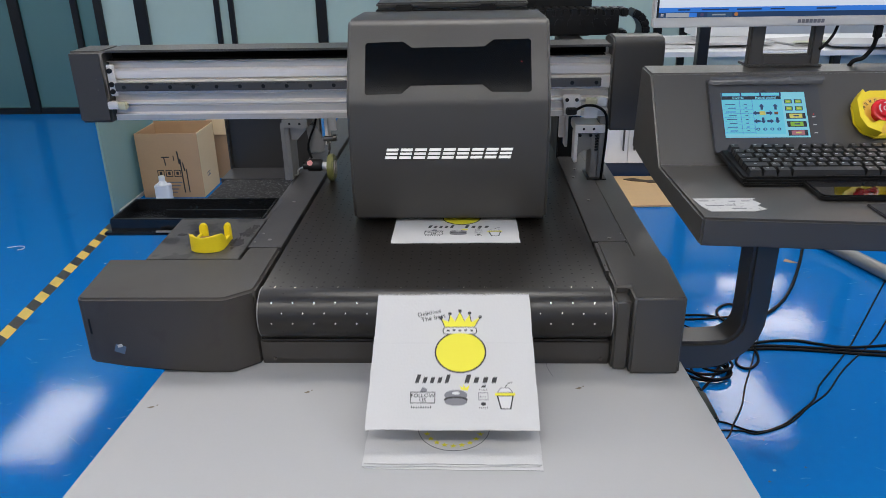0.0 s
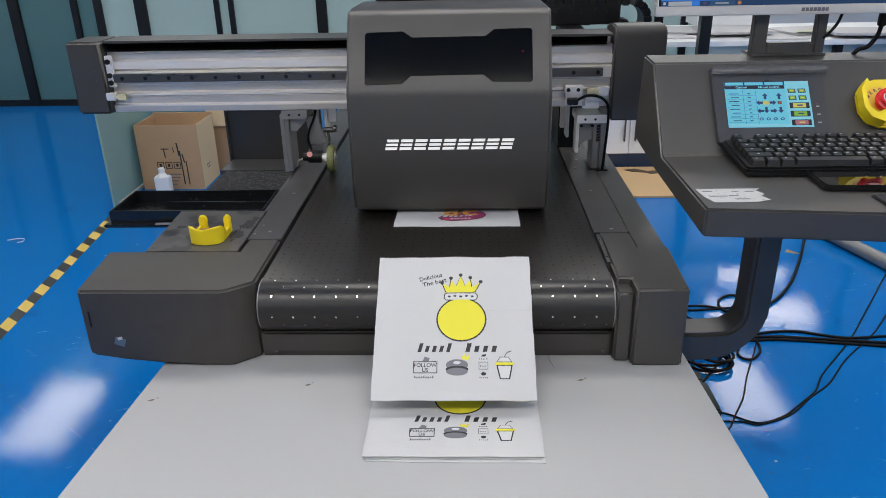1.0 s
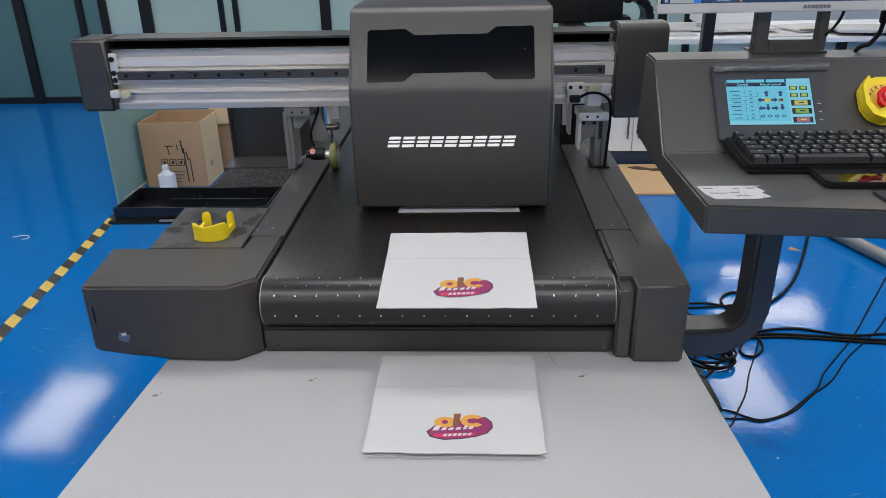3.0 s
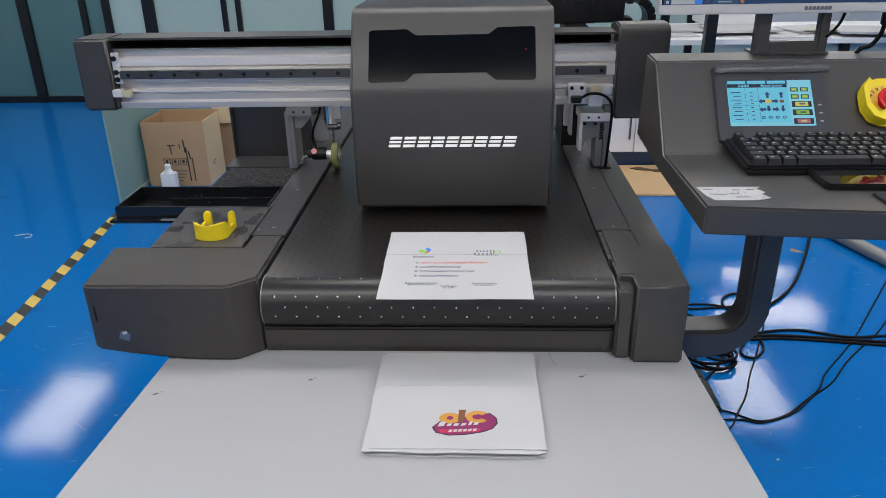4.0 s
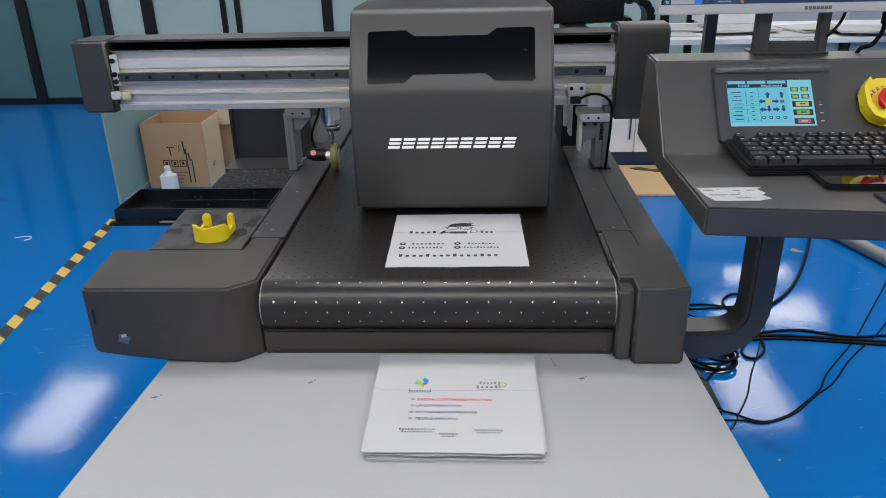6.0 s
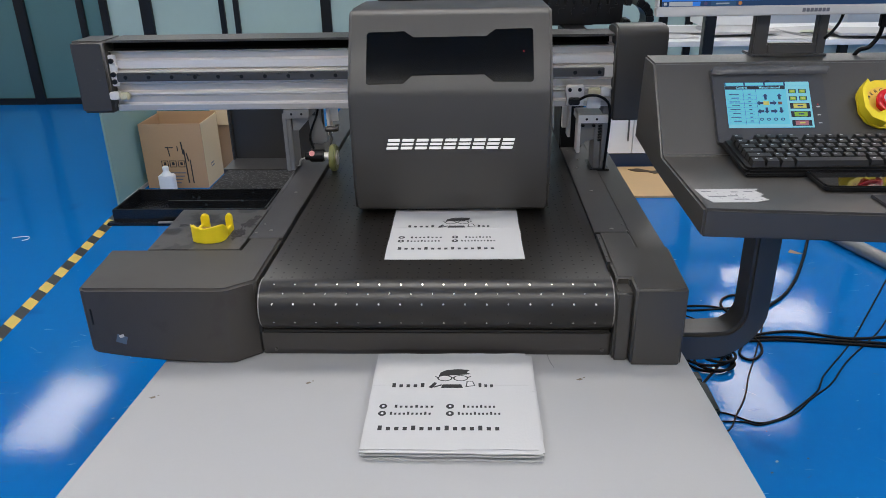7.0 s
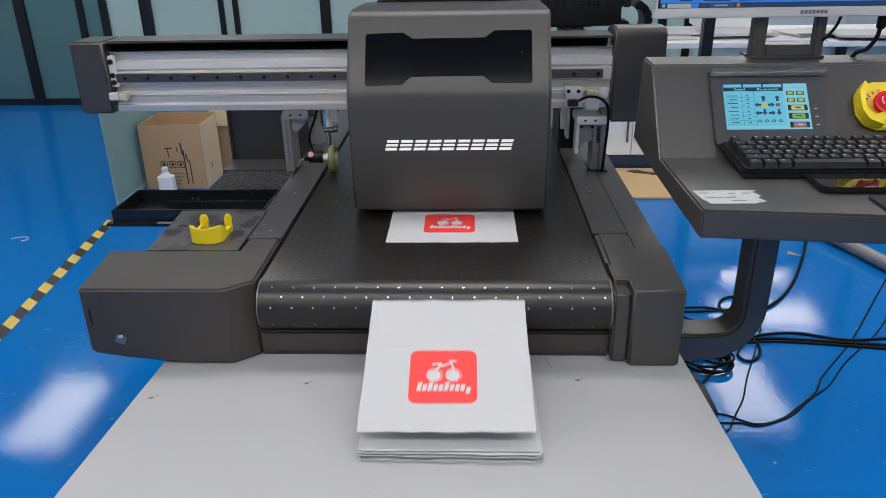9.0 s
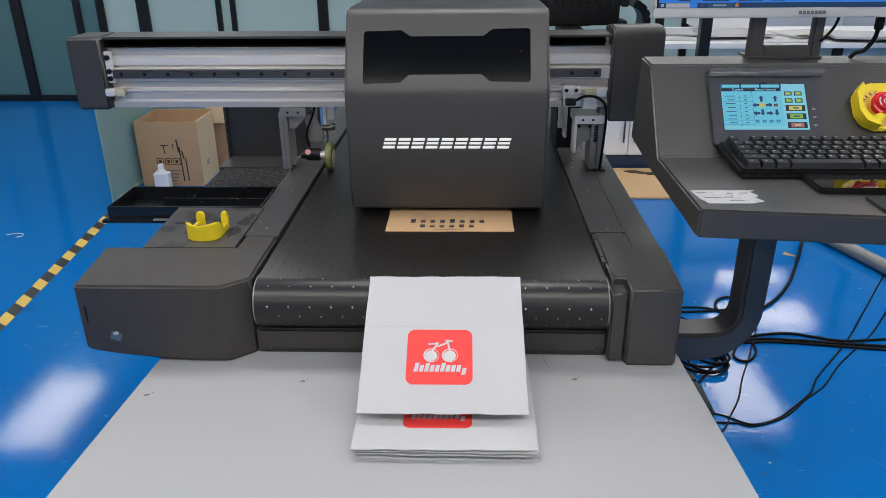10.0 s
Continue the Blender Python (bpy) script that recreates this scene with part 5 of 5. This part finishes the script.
for x in (1.08, 2.2, 3.33):
    for y in (3.33, 4.04):
        part("leg", bx(x, x + 0.045, y, y + 0.045, 0, 0.70, 0.002), FRAMEM, dk)
rnd = random.Random(11)
for k in range(9):
    x, y = 1.2 + 0.24 * k, 3.5 + rnd.uniform(-0.1, 0.25)
    sh = solid("paper_sheet", moved(bx(-0.2, 0.2, -0.15, 0.15, 0, 0.006 + 0.004 * (k % 3), 0.001), Matrix.Translation((x, y, 0.731 + 0.0095 * (k % 3))) @ Matrix.Rotation(radians(rnd.uniform(-25, 25)), 4, "Z")), PAPER, "white printed sheets stacked on the work table", "paper", at=(x, y, 0.731), group="sheets on the work table")
for k, (x, y, w) in enumerate(((1.52, 3.46, 0.1), (1.62, 3.52, 0.12), (2.12, 3.44, 0.14), (2.2, 3.5, 0.1))):
    solid("colour_print", slab([(x - w, y - 0.02), (x + w, y - 0.03), (x + 0.7 * w, y + 0.05), (x - 0.6 * w, y + 0.06)], 0.761, 0.762), ink("pale_red_print", (0.62, 0.36, 0.28) if k % 2 else (0.45, 0.5, 0.35)), "faded colour print on white paper", "paper", at=(x, y, 0.76))
solid("rack_post", bx(1.345, 1.405, 3.12, 3.18, 0.012, 1.75, 0.003), FRAMEM, "black square metal post", "post", at=(1.37, 3.15, 0))
solid("rack_post", bx(2.42, 2.47, 3.12, 3.17, 0.0, 1.75, 0.003), FRAMEM, "black square metal post", "post", at=(2.44, 3.15, 0))
bxw = thing("white_box", (1.72, 3.8, 0.75), "plain white carton on the work table", "box")
part("body", bx(1.50, 1.86, 3.72, 3.98, 0.765, 1.02, 0.003), WHITEP, bxw)
part("lid", bx(1.495, 1.865, 3.715, 3.985, 1.0, 1.03, 0.002), WHITEP, bxw)

# ---- printed paper bags ----
BW, BL, BT = 0.2555, 0.2575, 0.0010
PZ = BT / 2 + 0.0005


def mark(t, pts, m, nm="print_shape", lift=0.0, label=""):
    part(nm, slab(pts, PZ - 0.0003 + lift, PZ + lift), m, t, label)


def bars(t, u0, v0, u1, h, m, n, slant=0.0, nm="text_bar"):
    """A row of short plain bars in place of a word."""
    w = (u1 - u0) / n
    bm = None
    for k in range(n):
        a, b, hh = u0 + k * w, u0 + (k + 0.50) * w, h * (0.95 if k % 4 == 0 else 0.66)
        q = slab([(a, v0), (b, v0), (b + slant * hh, v0 + hh), (a + slant * hh, v0 + hh)], PZ - 0.0003, PZ)
        bm = q if bm is None else join(bm, q)
    part(nm, bm, m, t)


def box_line(t, x0, x1, y0, y1, w, m, nm="print_outline"):
    bm = join(*[slab([(a, c), (b, c), (b, d), (a, d)], PZ - 0.0003, PZ) for a, b, c, d in ((x0, x1, y0, y0 + w), (x0, x1, y1 - w, y1), (x0, x0 + w, y0 + w, y1 - w), (x1 - w, x1, y0 + w, y1 - w))])
    part(nm, bm, m, t)


def line(t, p, q, w, m, lift=0.0, nm="print_line"):
    p, q = Vector(p), Vector(q)
    n = Vector((-(q - p).y, (q - p).x)).normalized() * w / 2
    mark(t, [tuple(p - n), tuple(q - n), tuple(q + n), tuple(p + n)], m, nm, lift)


def word(t, s, u, v, size, m, rot=0.0, align="LEFT"):
    part("lettering", text_bm(s, size, Matrix.Translation((u, v, PZ - 0.0001)) @ Matrix.Rotation(radians(rot), 4, "Z"), align, 0.0001), m, t)


def art_crown(t):
    mark(t, disc_pts(0.012, 0.010, 0.041, 0.040, 36), INKK, label="black ring of a round emblem")
    mark(t, disc_pts(0.012, 0.010, 0.0385, 0.0375, 36), INKY, lift=0.0002, label="plain yellow disc")
    mark(t, rounded(0.056, 0.015, 0.006, 4, 0.011, 0.052), INKK)
    mark(t, rounded(0.053, 0.012, 0.005, 4, 0.011, 0.052), INKW, lift=0.0002)
    for k in range(5):
        mark(t, disc_pts(-0.008 + 0.0095 * k, 0.0520 + 0.001 * (k % 2), 0.0028, 0.0018, 10), INKK, lift=0.0004)
    crown = [(-0.013, 0.060), (0.034, 0.060), (0.043, 0.078), (0.029, 0.070), (0.0265, 0.085), (0.0185, 0.071), (0.011, 0.090), (0.0035, 0.071), (-0.005, 0.084), (-0.007, 0.070), (-0.019, 0.076)]
    mark(t, [(0.0115 + (u - 0.0115) * 1.07, 0.058 + (v - 0.058) * 1.06) for u, v in crown], INKK)
    mark(t, crown, INKY, lift=0.0002)
    for u, v in ((0.0445, 0.080), (0.027, 0.088), (0.011, 0.093), (-0.0055, 0.087), (-0.0205, 0.078)):
        mark(t, disc_pts(u, v, 0.0032, n=12), INKK, lift=0.0004)
    word(t, "Delicious", -0.058, 0.081, 0.0105, INKK, 14)
    word(t, "The best", -0.052, 0.0705, 0.0115, INKK, 14)
    bars(t, -0.058, -0.048, -0.001, 0.016, INKK, 5, 0.25)
    bars(t, 0.018, -0.048, 0.073, 0.016, INKK, 4, 0.25)
    box_line(t, -0.064, -0.026, -0.084, -0.064, 0.0012, INKK)
    mark(t, [(-0.050, -0.064), (-0.046, -0.056), (-0.038, -0.059), (-0.040, -0.064)], INKG)
    word(t, "FOLLOW", -0.045, -0.0735, 0.0088, INKK, 0, "CENTER")
    word(t, "US", -0.045, -0.0815, 0.0088, INKK, 0, "CENTER")
    bars(t, -0.062, -0.0925, -0.030, 0.004, INKK, 9)
    mark(t, disc_pts(0.005, -0.070, 0.0175, 0.0095, 24), INKG)
    mark(t, disc_pts(0.005, -0.0775, 0.018, 0.0055, 24), INKK, lift=0.0002)
    mark(t, disc_pts(0.005, -0.0815, 0.017, 0.0065, 24), INKG, lift=0.0003)
    mark(t, disc_pts(0.005, -0.0665, 0.006, 0.0025, 16), INKW, lift=0.0004)
    mark(t, [(0.013, -0.060), (0.023, -0.062), (0.026, -0.052), (0.0195, -0.057), (0.0165, -0.050), (0.016, -0.057), (0.0105, -0.053)], INKY)
    mark(t, [(0.043, -0.056), (0.050, -0.056), (0.051, -0.051), (0.045, -0.053)], INKK)
    bars(t, 0.040, -0.061, 0.054, 0.002, INKK, 5)
    box_line(t, 0.039, 0.054, -0.078, -0.065, 0.001, INKG)
    bars(t, 0.041, -0.0735, 0.052, 0.003, INKG, 4)
    mark(t, disc_pts(0.0465, -0.085, 0.004, 0.003, 12), INKK)
    bars(t, 0.040, -0.0925, 0.054, 0.002, INKK, 5)
    mark(t, [(0.0665, -0.070), (0.0925, -0.070), (0.0875, -0.094), (0.0715, -0.094)], INKK)
    mark(t, [(0.0690, -0.072), (0.0900, -0.072), (0.0857, -0.0925), (0.0733, -0.0925)], INKW, lift=0.0002)
    mark(t, [(0.0640, -0.0705), (0.0950, -0.0705), (0.0945, -0.066), (0.0645, -0.066)], INKY, lift=0.0004)
    mark(t, [(0.0670, -0.0655), (0.0920, -0.0655), (0.0865, -0.0565), (0.0725, -0.0565)], INKG)
    mark(t, [(0.0690, -0.0645), (0.0900, -0.0645), (0.0855, -0.0578), (0.0735, -0.0578)], INKW, lift=0.0002)
    line(t, (0.0795, -0.0565), (0.084, -0.049), 0.0011, INKK)
    line(t, (0.084, -0.049), (0.0915, -0.0465), 0.0011, INKK)


def art_plum(t):
    blob = [(-0.031, -0.092), (-0.012, -0.098), (0.012, -0.096), (0.036, -0.090), (0.050, -0.083), (0.058, -0.070), (0.057, -0.057), (0.048, -0.046), (0.036, -0.047), (0.010, -0.055), (-0.010, -0.060), (-0.026, -0.066), (-0.037, -0.080)]
    mark(t, [(0.01 + (u - 0.01) * 1.04, -0.072 + (v + 0.072) * 1.05) for u, v in blob], INKK)
    mark(t, blob, INKP, lift=0.0002, label="plum-coloured emblem shape")
    mark(t, [(-0.025, -0.094), (0.03, -0.090), (0.036, -0.083), (-0.028, -0.086)], INKCR, lift=0.0003)
    mark(t, disc_pts(-0.012, -0.058, 0.0165, 0.013, 24), INKO, lift=0.0004)
    mark(t, [(0.000, -0.068), (0.009, -0.068), (0.012, -0.037), (0.001, -0.037)], INKBR, lift=0.0005)
    mark(t, disc_pts(-0.012, -0.058, 0.005, 0.0045, 14), INKP, lift=0.0006)
    cc = [(0.0295 + r * math.cos(radians(a)), -0.0545 + 0.85 * r * math.sin(radians(a))) for r, seq in ((0.018, range(35, 326, 24)), (0.008, range(323, 34, -24))) for a in seq]
    mark(t, cc, INKO, lift=0.0005)
    for k, (u, v, w, h) in enumerate(((-0.030, -0.079, 0.011, 0.012), (-0.017, -0.0785, 0.008, 0.007), (-0.007, -0.078, 0.009, 0.007), (0.004, -0.077, 0.009, 0.007), (0.015, -0.076, 0.006, 0.010), (0.023, -0.075, 0.008, 0.007))):
        mark(t, [(u, v), (u + w * 0.8, v + 0.001), (u + w * 0.8 + 0.3 * h, v + h), (u + 0.3 * h, v + h - 0.001)], INKW, "text_bar", 0.0008)
    for k in range(6):
        u = -0.014 + 0.0072 * k
        mark(t, [(u, -0.0925 + 0.0006 * k), (u + 0.005, -0.092 + 0.0006 * k), (u + 0.0065, -0.0865 + 0.0006 * k), (u + 0.0015, -0.087 + 0.0006 * k)], INKW, "text_bar", 0.0008)


def art_services(t):
    mark(t, [(-0.062, 0.040), (-0.054, 0.031), (-0.055, 0.045), (-0.066, 0.052), (-0.070, 0.044)], INKGR)
    mark(t, [(-0.054, 0.060), (-0.047, 0.052), (-0.050, 0.040), (-0.0535, 0.0455), (-0.058, 0.053)], INKB)
    mark(t, disc_pts(-0.054, 0.0415, 0.003, n=10), INKR, lift=0.0002)
    bars(t, -0.078, 0.0205, -0.040, 0.006, INKN, 9)
    bars(t, -0.078, 0.0180, -0.040, 0.0015, INKG, 12)
    bars(t, 0.036, 0.042, 0.066, 0.008, INKG, 5)
    bars(t, 0.031, 0.031, 0.068, 0.008, INKG, 5)
    bars(t, 0.034, 0.0265, 0.076, 0.0022, INKG, 12)
    part("print_ring", ring_pts(0.0735, 0.041, 0.0065, 0.0022, PZ - 0.0003, PZ, 20), INKGR, t)
    line(t, (0.0675, 0.032), (0.0675, 0.05), 0.002, INKG)
    for k, (s, m) in enumerate((("DIGITAL CUSTOMIZED PRINTING", INKR), ("UV-DTF PRINGTING", INKN), ("DTF GRAMENTS PRINTING", INKN), ("TEXTILE PRINTING", INKN))):
        v = -0.0035 - 0.0165 * k
        word(t, s, -0.063, v, 0.0079, m)
        part("bullet", ring_pts(-0.0695, v + 0.003, 0.0026, 0.0012, PZ - 0.0003, PZ, 14), INKG, t)
    for u0, u1, v in ((-0.084, -0.029, -0.0775), (0.028, 0.071, -0.0785), (-0.024, 0.005, -0.088)):
        bars(t, u0, v, u1, 0.0042, INKK, 12)
        bars(t, u0 + 0.004, v - 0.0058, u1 - 0.004, 0.0038, INKK, 11)


def art_repair(t):
    mark(t, [(-0.020, 0.058), (0.020, 0.062), (0.033, 0.064), (0.026, 0.069), (0.031, 0.076), (0.012, 0.079), (-0.008, 0.076), (-0.018, 0.068)], INKK, label="black swept shape of an emblem")
    for u in (-0.010, 0.016):
        part("print_ring", ring_pts(u, 0.052, 0.0125, 0.0024, PZ - 0.0003, PZ, 24, 0.0085), INKK, t)
    line(t, (0.0015, 0.053), (0.0045, 0.053), 0.002, INKK)
    line(t, (-0.026, 0.057), (-0.022, 0.054), 0.002, INKK)
    line(t, (0.028, 0.054), (0.033, 0.057), 0.002, INKK)
    mark(t, [(-0.016, 0.024), (0.020, 0.024), (0.017, 0.034), (-0.013, 0.034)], INKK)
    mark(t, [(-0.036, 0.026), (-0.030, 0.023), (-0.022, 0.038), (-0.027, 0.040)], INKK)
    line(t, (-0.028, 0.026), (-0.014, 0.033), 0.003, INKK)
    mark(t, [(0.024, 0.027), (0.040, 0.030), (0.036, 0.043), (0.026, 0.043)], INKK)
    mark(t, [(0.0262, 0.0288), (0.0378, 0.031), (0.0348, 0.0415), (0.0275, 0.0415)], INKW, lift=0.0002)
    bars(t, -0.095, 0.026, -0.037, 0.012, INKK, 5, 0.0)
    bars(t, 0.045, 0.026, 0.073, 0.012, INKK, 3, 0.0)
    for u, v in ((-0.104, -0.026), (-0.104, -0.0445), (0.000, -0.026), (0.000, -0.0445)):
        mark(t, disc_pts(u, v, 0.0062, 0.0062, 16), INKK)
        mark(t, disc_pts(u, v, 0.0022, 0.0026, 10), INKW, lift=0.0002)
    bars(t, -0.086, -0.0295, -0.022, 0.0075, INKK, 8)
    bars(t, -0.092, -0.0475, -0.026, 0.0075, INKK, 10)
    bars(t, 0.020, -0.0295, 0.073, 0.0075, INKK, 8)
    bars(t, 0.012, -0.0475, 0.080, 0.0075, INKK, 11)
    bars(t, -0.107, -0.0855, 0.080, 0.0115, INKK, 15)


def art_red(t):
    mark(t, rounded(0.103, 0.100, 0.012, 6, -0.006, -0.030), INKR, label="red rounded square emblem")
    for u in (-0.019, 0.010):
        mark(t, disc_pts(u, -0.028, 0.0125, 0.0125, 24), INKW, lift=0.0002)
        mark(t, disc_pts(u + 0.001, -0.028, 0.0108, 0.0108, 24), INKR, lift=0.0003)
        mark(t, disc_pts(u, -0.029, 0.0095, 0.0095, 20), INKW, lift=0.0005)
    for p, q in (((-0.019, -0.022), (-0.010, -0.008)), ((-0.024, -0.008), (-0.008, -0.006)), ((-0.010, -0.012), (0.006, -0.005)), ((0.010, -0.020), (0.006, -0.002)), ((0.003, -0.001), (0.014, -0.002))):
        line(t, p, q, 0.003, INKW, 0.0006)
    bm = None
    for k in range(10):
        u = -0.046 + 0.0082 * k
        h = 0.0155 if k in (0, 2, 5) else 0.0115
        v = -0.0575 - (0.005 if k == 9 else 0)
        q = slab([(u, v), (u + 0.0062, v), (u + 0.0062 + 0.2 * h, v + h), (u + 0.2 * h, v + h)], PZ, PZ + 0.0004)
        bm = q if bm is None else join(bm, q)
    part("text_bar", bm, INKW, t)


def art_kraft(t):
    bars(t, -0.060, -0.108, 0.058, 0.016, INKK, 6)
    bars(t, -0.080, -0.082, 0.080, 0.020, INKK, 8)
    bars(t, -0.030, -0.1205, 0.030, 0.004, INKK, 12)


def art_ring(t):
    part("print_ring", ring_pts(0.0, -0.045, 0.055, 0.0012, PZ - 0.0003, PZ, 48), INKG, t)
    for k in range(9):
        a = radians(200 + 17.5 * k)
        cu, cv = 0.043 * math.cos(a), -0.045 + 0.043 * math.sin(a)
        star = [(cu + r * math.cos(b), cv + r * math.sin(b)) for r, b in [((0.0055 if q % 2 == 0 else 0.0023), 1.57 + q * math.pi / 5) for q in range(10)]]
        mark(t, star, INKY)


def sheet_body(seed):
    """A flat pressed bag with a slightly wavy outline."""
    rb_ = random.Random(seed)
    n = 10
    P = []
    for (a, b) in (((-1, -1), (1, -1)), ((1, -1), (1, 1)), ((1, 1), (-1, 1)), ((-1, 1), (-1, -1))):
        for k in range(n):
            s = k / n
            u, v = (a[0] + (b[0] - a[0]) * s) * BW / 2, (a[1] + (b[1] - a[1]) * s) * BL / 2
            j = 0 if k == 0 else rb_.uniform(-0.0007, 0.0007)
            P.append((u + j * abs(a[1] - b[1]) / 2, v + (j * 1.5) * abs(a[0] - b[0]) / 2))
    return ext(P, "z", -BT / 2, BT / 2)


def paper_bag(art, label, paper=PAPER, seed=0):
    t = thing("paper_bag", (0, 0, 0), label, "paper bag", "printed paper bags")
    part("sheet", sheet_body(seed), paper, t)
    rb_ = random.Random(seed + 50)
    cr = 0.028 + rb_.uniform(-0.004, 0.004)
    part("folded_base", ext([(-BW / 2 + 0.0006, cr), (BW / 2 - 0.0006, cr), (BW / 2 - 0.0006, BL / 2 - 0.001), (-BW / 2 + 0.0006, BL / 2 - 0.001)], "z", BT / 2, BT / 2 + 0.0003), paper, t)
    art(t)
    return t


LABELS = {art_crown: "white paper bag printed with a yellow crowned disc", art_plum: "white paper bag printed with a plum and gold emblem",
          art_services: "white paper bag printed with a list of printing services", art_repair: "white paper bag printed with a black repair shop emblem",
          art_red: "white paper bag printed with a red square emblem", art_kraft: "brown kraft paper bag with black lettering bars"}
# seconds by which each bag follows the reference bag, and its sideways offset and turn
FED = [(art_crown, -2.25, 0.034, 0.3), (art_crown, -1.125, 0.033, 0.2), (art_plum, 0.0, 0.034, -0.3), (art_plum, 1.125, 0.035, 0.2), (art_services, 2.208, 0.032, 0.2), (art_services, 3.33, 0.032, -0.2),
       (art_repair, 4.47, 0.032, 0.6), (art_repair, 5.575, 0.030, 0.6), (art_red, 6.685, 0.028, 0.7), (art_red, 7.78, 0.026, 0.5), (art_kraft, 8.90, 0.026, 0.4)]
BAGS = [(paper_bag(a, LABELS[a], KRAFT if a is art_kraft else PAPER, i), dt, x, rz) for i, (a, dt, x, rz) in enumerate(FED)]
TABLE = 0.6562
PITCH = BT + 0.0006
for i, (dx, dy, rz) in enumerate(((0.006, -0.171, -0.5), (0.0, -0.166, 0.4), (0.004, -0.163, -0.2))):
    b = paper_bag(art_ring, "white paper bag with a ring of yellow stars", PAPER, 30 + i)
    b.matrix_basis = pose(0.032 + dx, dy, TABLE + BT / 2 + PITCH * i, 0, 0, rz)
N0 = 3


def bag_rows(i, dt, x, rz):
    """Ride on the belt, tip over the roller, slide down and settle on the stack."""
    belt_z = 0.8005 + BT / 2 + 0.0003
    wait = 0.2325 + 0.34 * 2.45
    rest = TABLE + BT / 2 + PITCH * (N0 + i)
    land = x + (0.004 if i % 2 else -0.003)
    out = []

    def flat(tau):
        f = 0.2325 - 0.34 * (tau - 1.0) if tau < 1.2 else 0.1645 - 0.41 * (tau - 1.2) - 0.04 * (tau - 1.2) ** 2
        f = min(wait, f + 0.008 * max(0.0, min(1.0, (1.7 - tau) / 0.3)))
        z = belt_z + (0.0028 * i if f >= wait else 0.0)
        return pose(x, f + BL / 2, z, 0, 0, rz)

    def tip(y, z, a, xx=x):
        return pose(xx, y - BL / 2 * math.cos(radians(a)), z - BL / 2 * math.sin(radians(a)), a, 0, rz)
    start = 1.0 - 2.45
    stops = [(start - 0.10, flat(start - 0.1)), (start, flat(start)), (start + 0.1, flat(start + 0.1)), (0.0, flat(0.0)), (1.0, flat(1.0)), (1.2, flat(1.2)), (1.4, flat(1.4)), (1.65, flat(1.65)), (1.74, flat(1.74)),
            (1.8, tip(0.170, 0.811, 2.5)), (1.9, tip(0.122, 0.832, 10.5)), (1.95, tip(0.085, 0.850, 26)), (2.0, tip(0.049, 0.864, 42)), (2.1, tip(0.025, 0.841, 37)),
            (2.2, tip(-0.002, 0.812, 28)), (2.3, tip(-0.042, 0.780, 19.0)), (2.35, tip(-0.060, 0.737, 14.5, (x + land) / 2)), (2.4, tip(-0.034, max(rest + 0.003, 0.690), 4.5, land)), (2.46, pose(land, -0.0365 - BL / 2 - 0.0035 * ((i * 7) % 3), rest, 0, 0, rz))]
    sec = [(k + dt, m) for k, m in stops if 0.0 < k + dt < 10.0]
    before = [m for k, m in stops if k + dt <= 0.0]
    if dt + 2.46 <= 0:
        return [(0, stops[-1][1]), (10, stops[-1][1])]
    first = flat(-dt) if -dt < 1.74 else None
    if first is None:
        ks = [k for k, m in stops]
        j = max(q for q in range(len(ks)) if ks[q] <= -dt)
        s = (-dt - ks[j]) / (ks[j + 1] - ks[j])
        first = stops[j][1].lerp(stops[j + 1][1], s)
    last = stops[-1][1] if dt + 2.46 < 10 else None
    if last is None:
        tau = 10 - dt
        if tau < 1.74:
            last = flat(tau)
        else:
            ks = [k for k, m in stops]
            j = max(q for q in range(len(ks)) if ks[q] <= tau)
            s = (tau - ks[j]) / (ks[j + 1] - ks[j])
            last = stops[j][1].lerp(stops[j + 1][1], s)
    return [(0.0, first)] + sec + [(10.0, last)]


def motions():
    for i, (bag, dt, x, rz) in enumerate(BAGS):
        walk(bag, bag_rows(i, dt, x, rz))
    spin = 0.40 / R0
    n = 80
    walk(roller, [(10 * k / n, pose(0, -0.8, RZ, math.degrees(spin * 10 * k / n) % 360)) for k in range(n + 1)])
    spin = 0.40 / 0.0335
    n = 100
    walk(wheel, [(10 * k / n, pose(WHC[0], WHC[1] - 0.8, WHC[2], -math.degrees(spin * 10 * k / n) % 360)) for k in range(n + 1)])


motions()
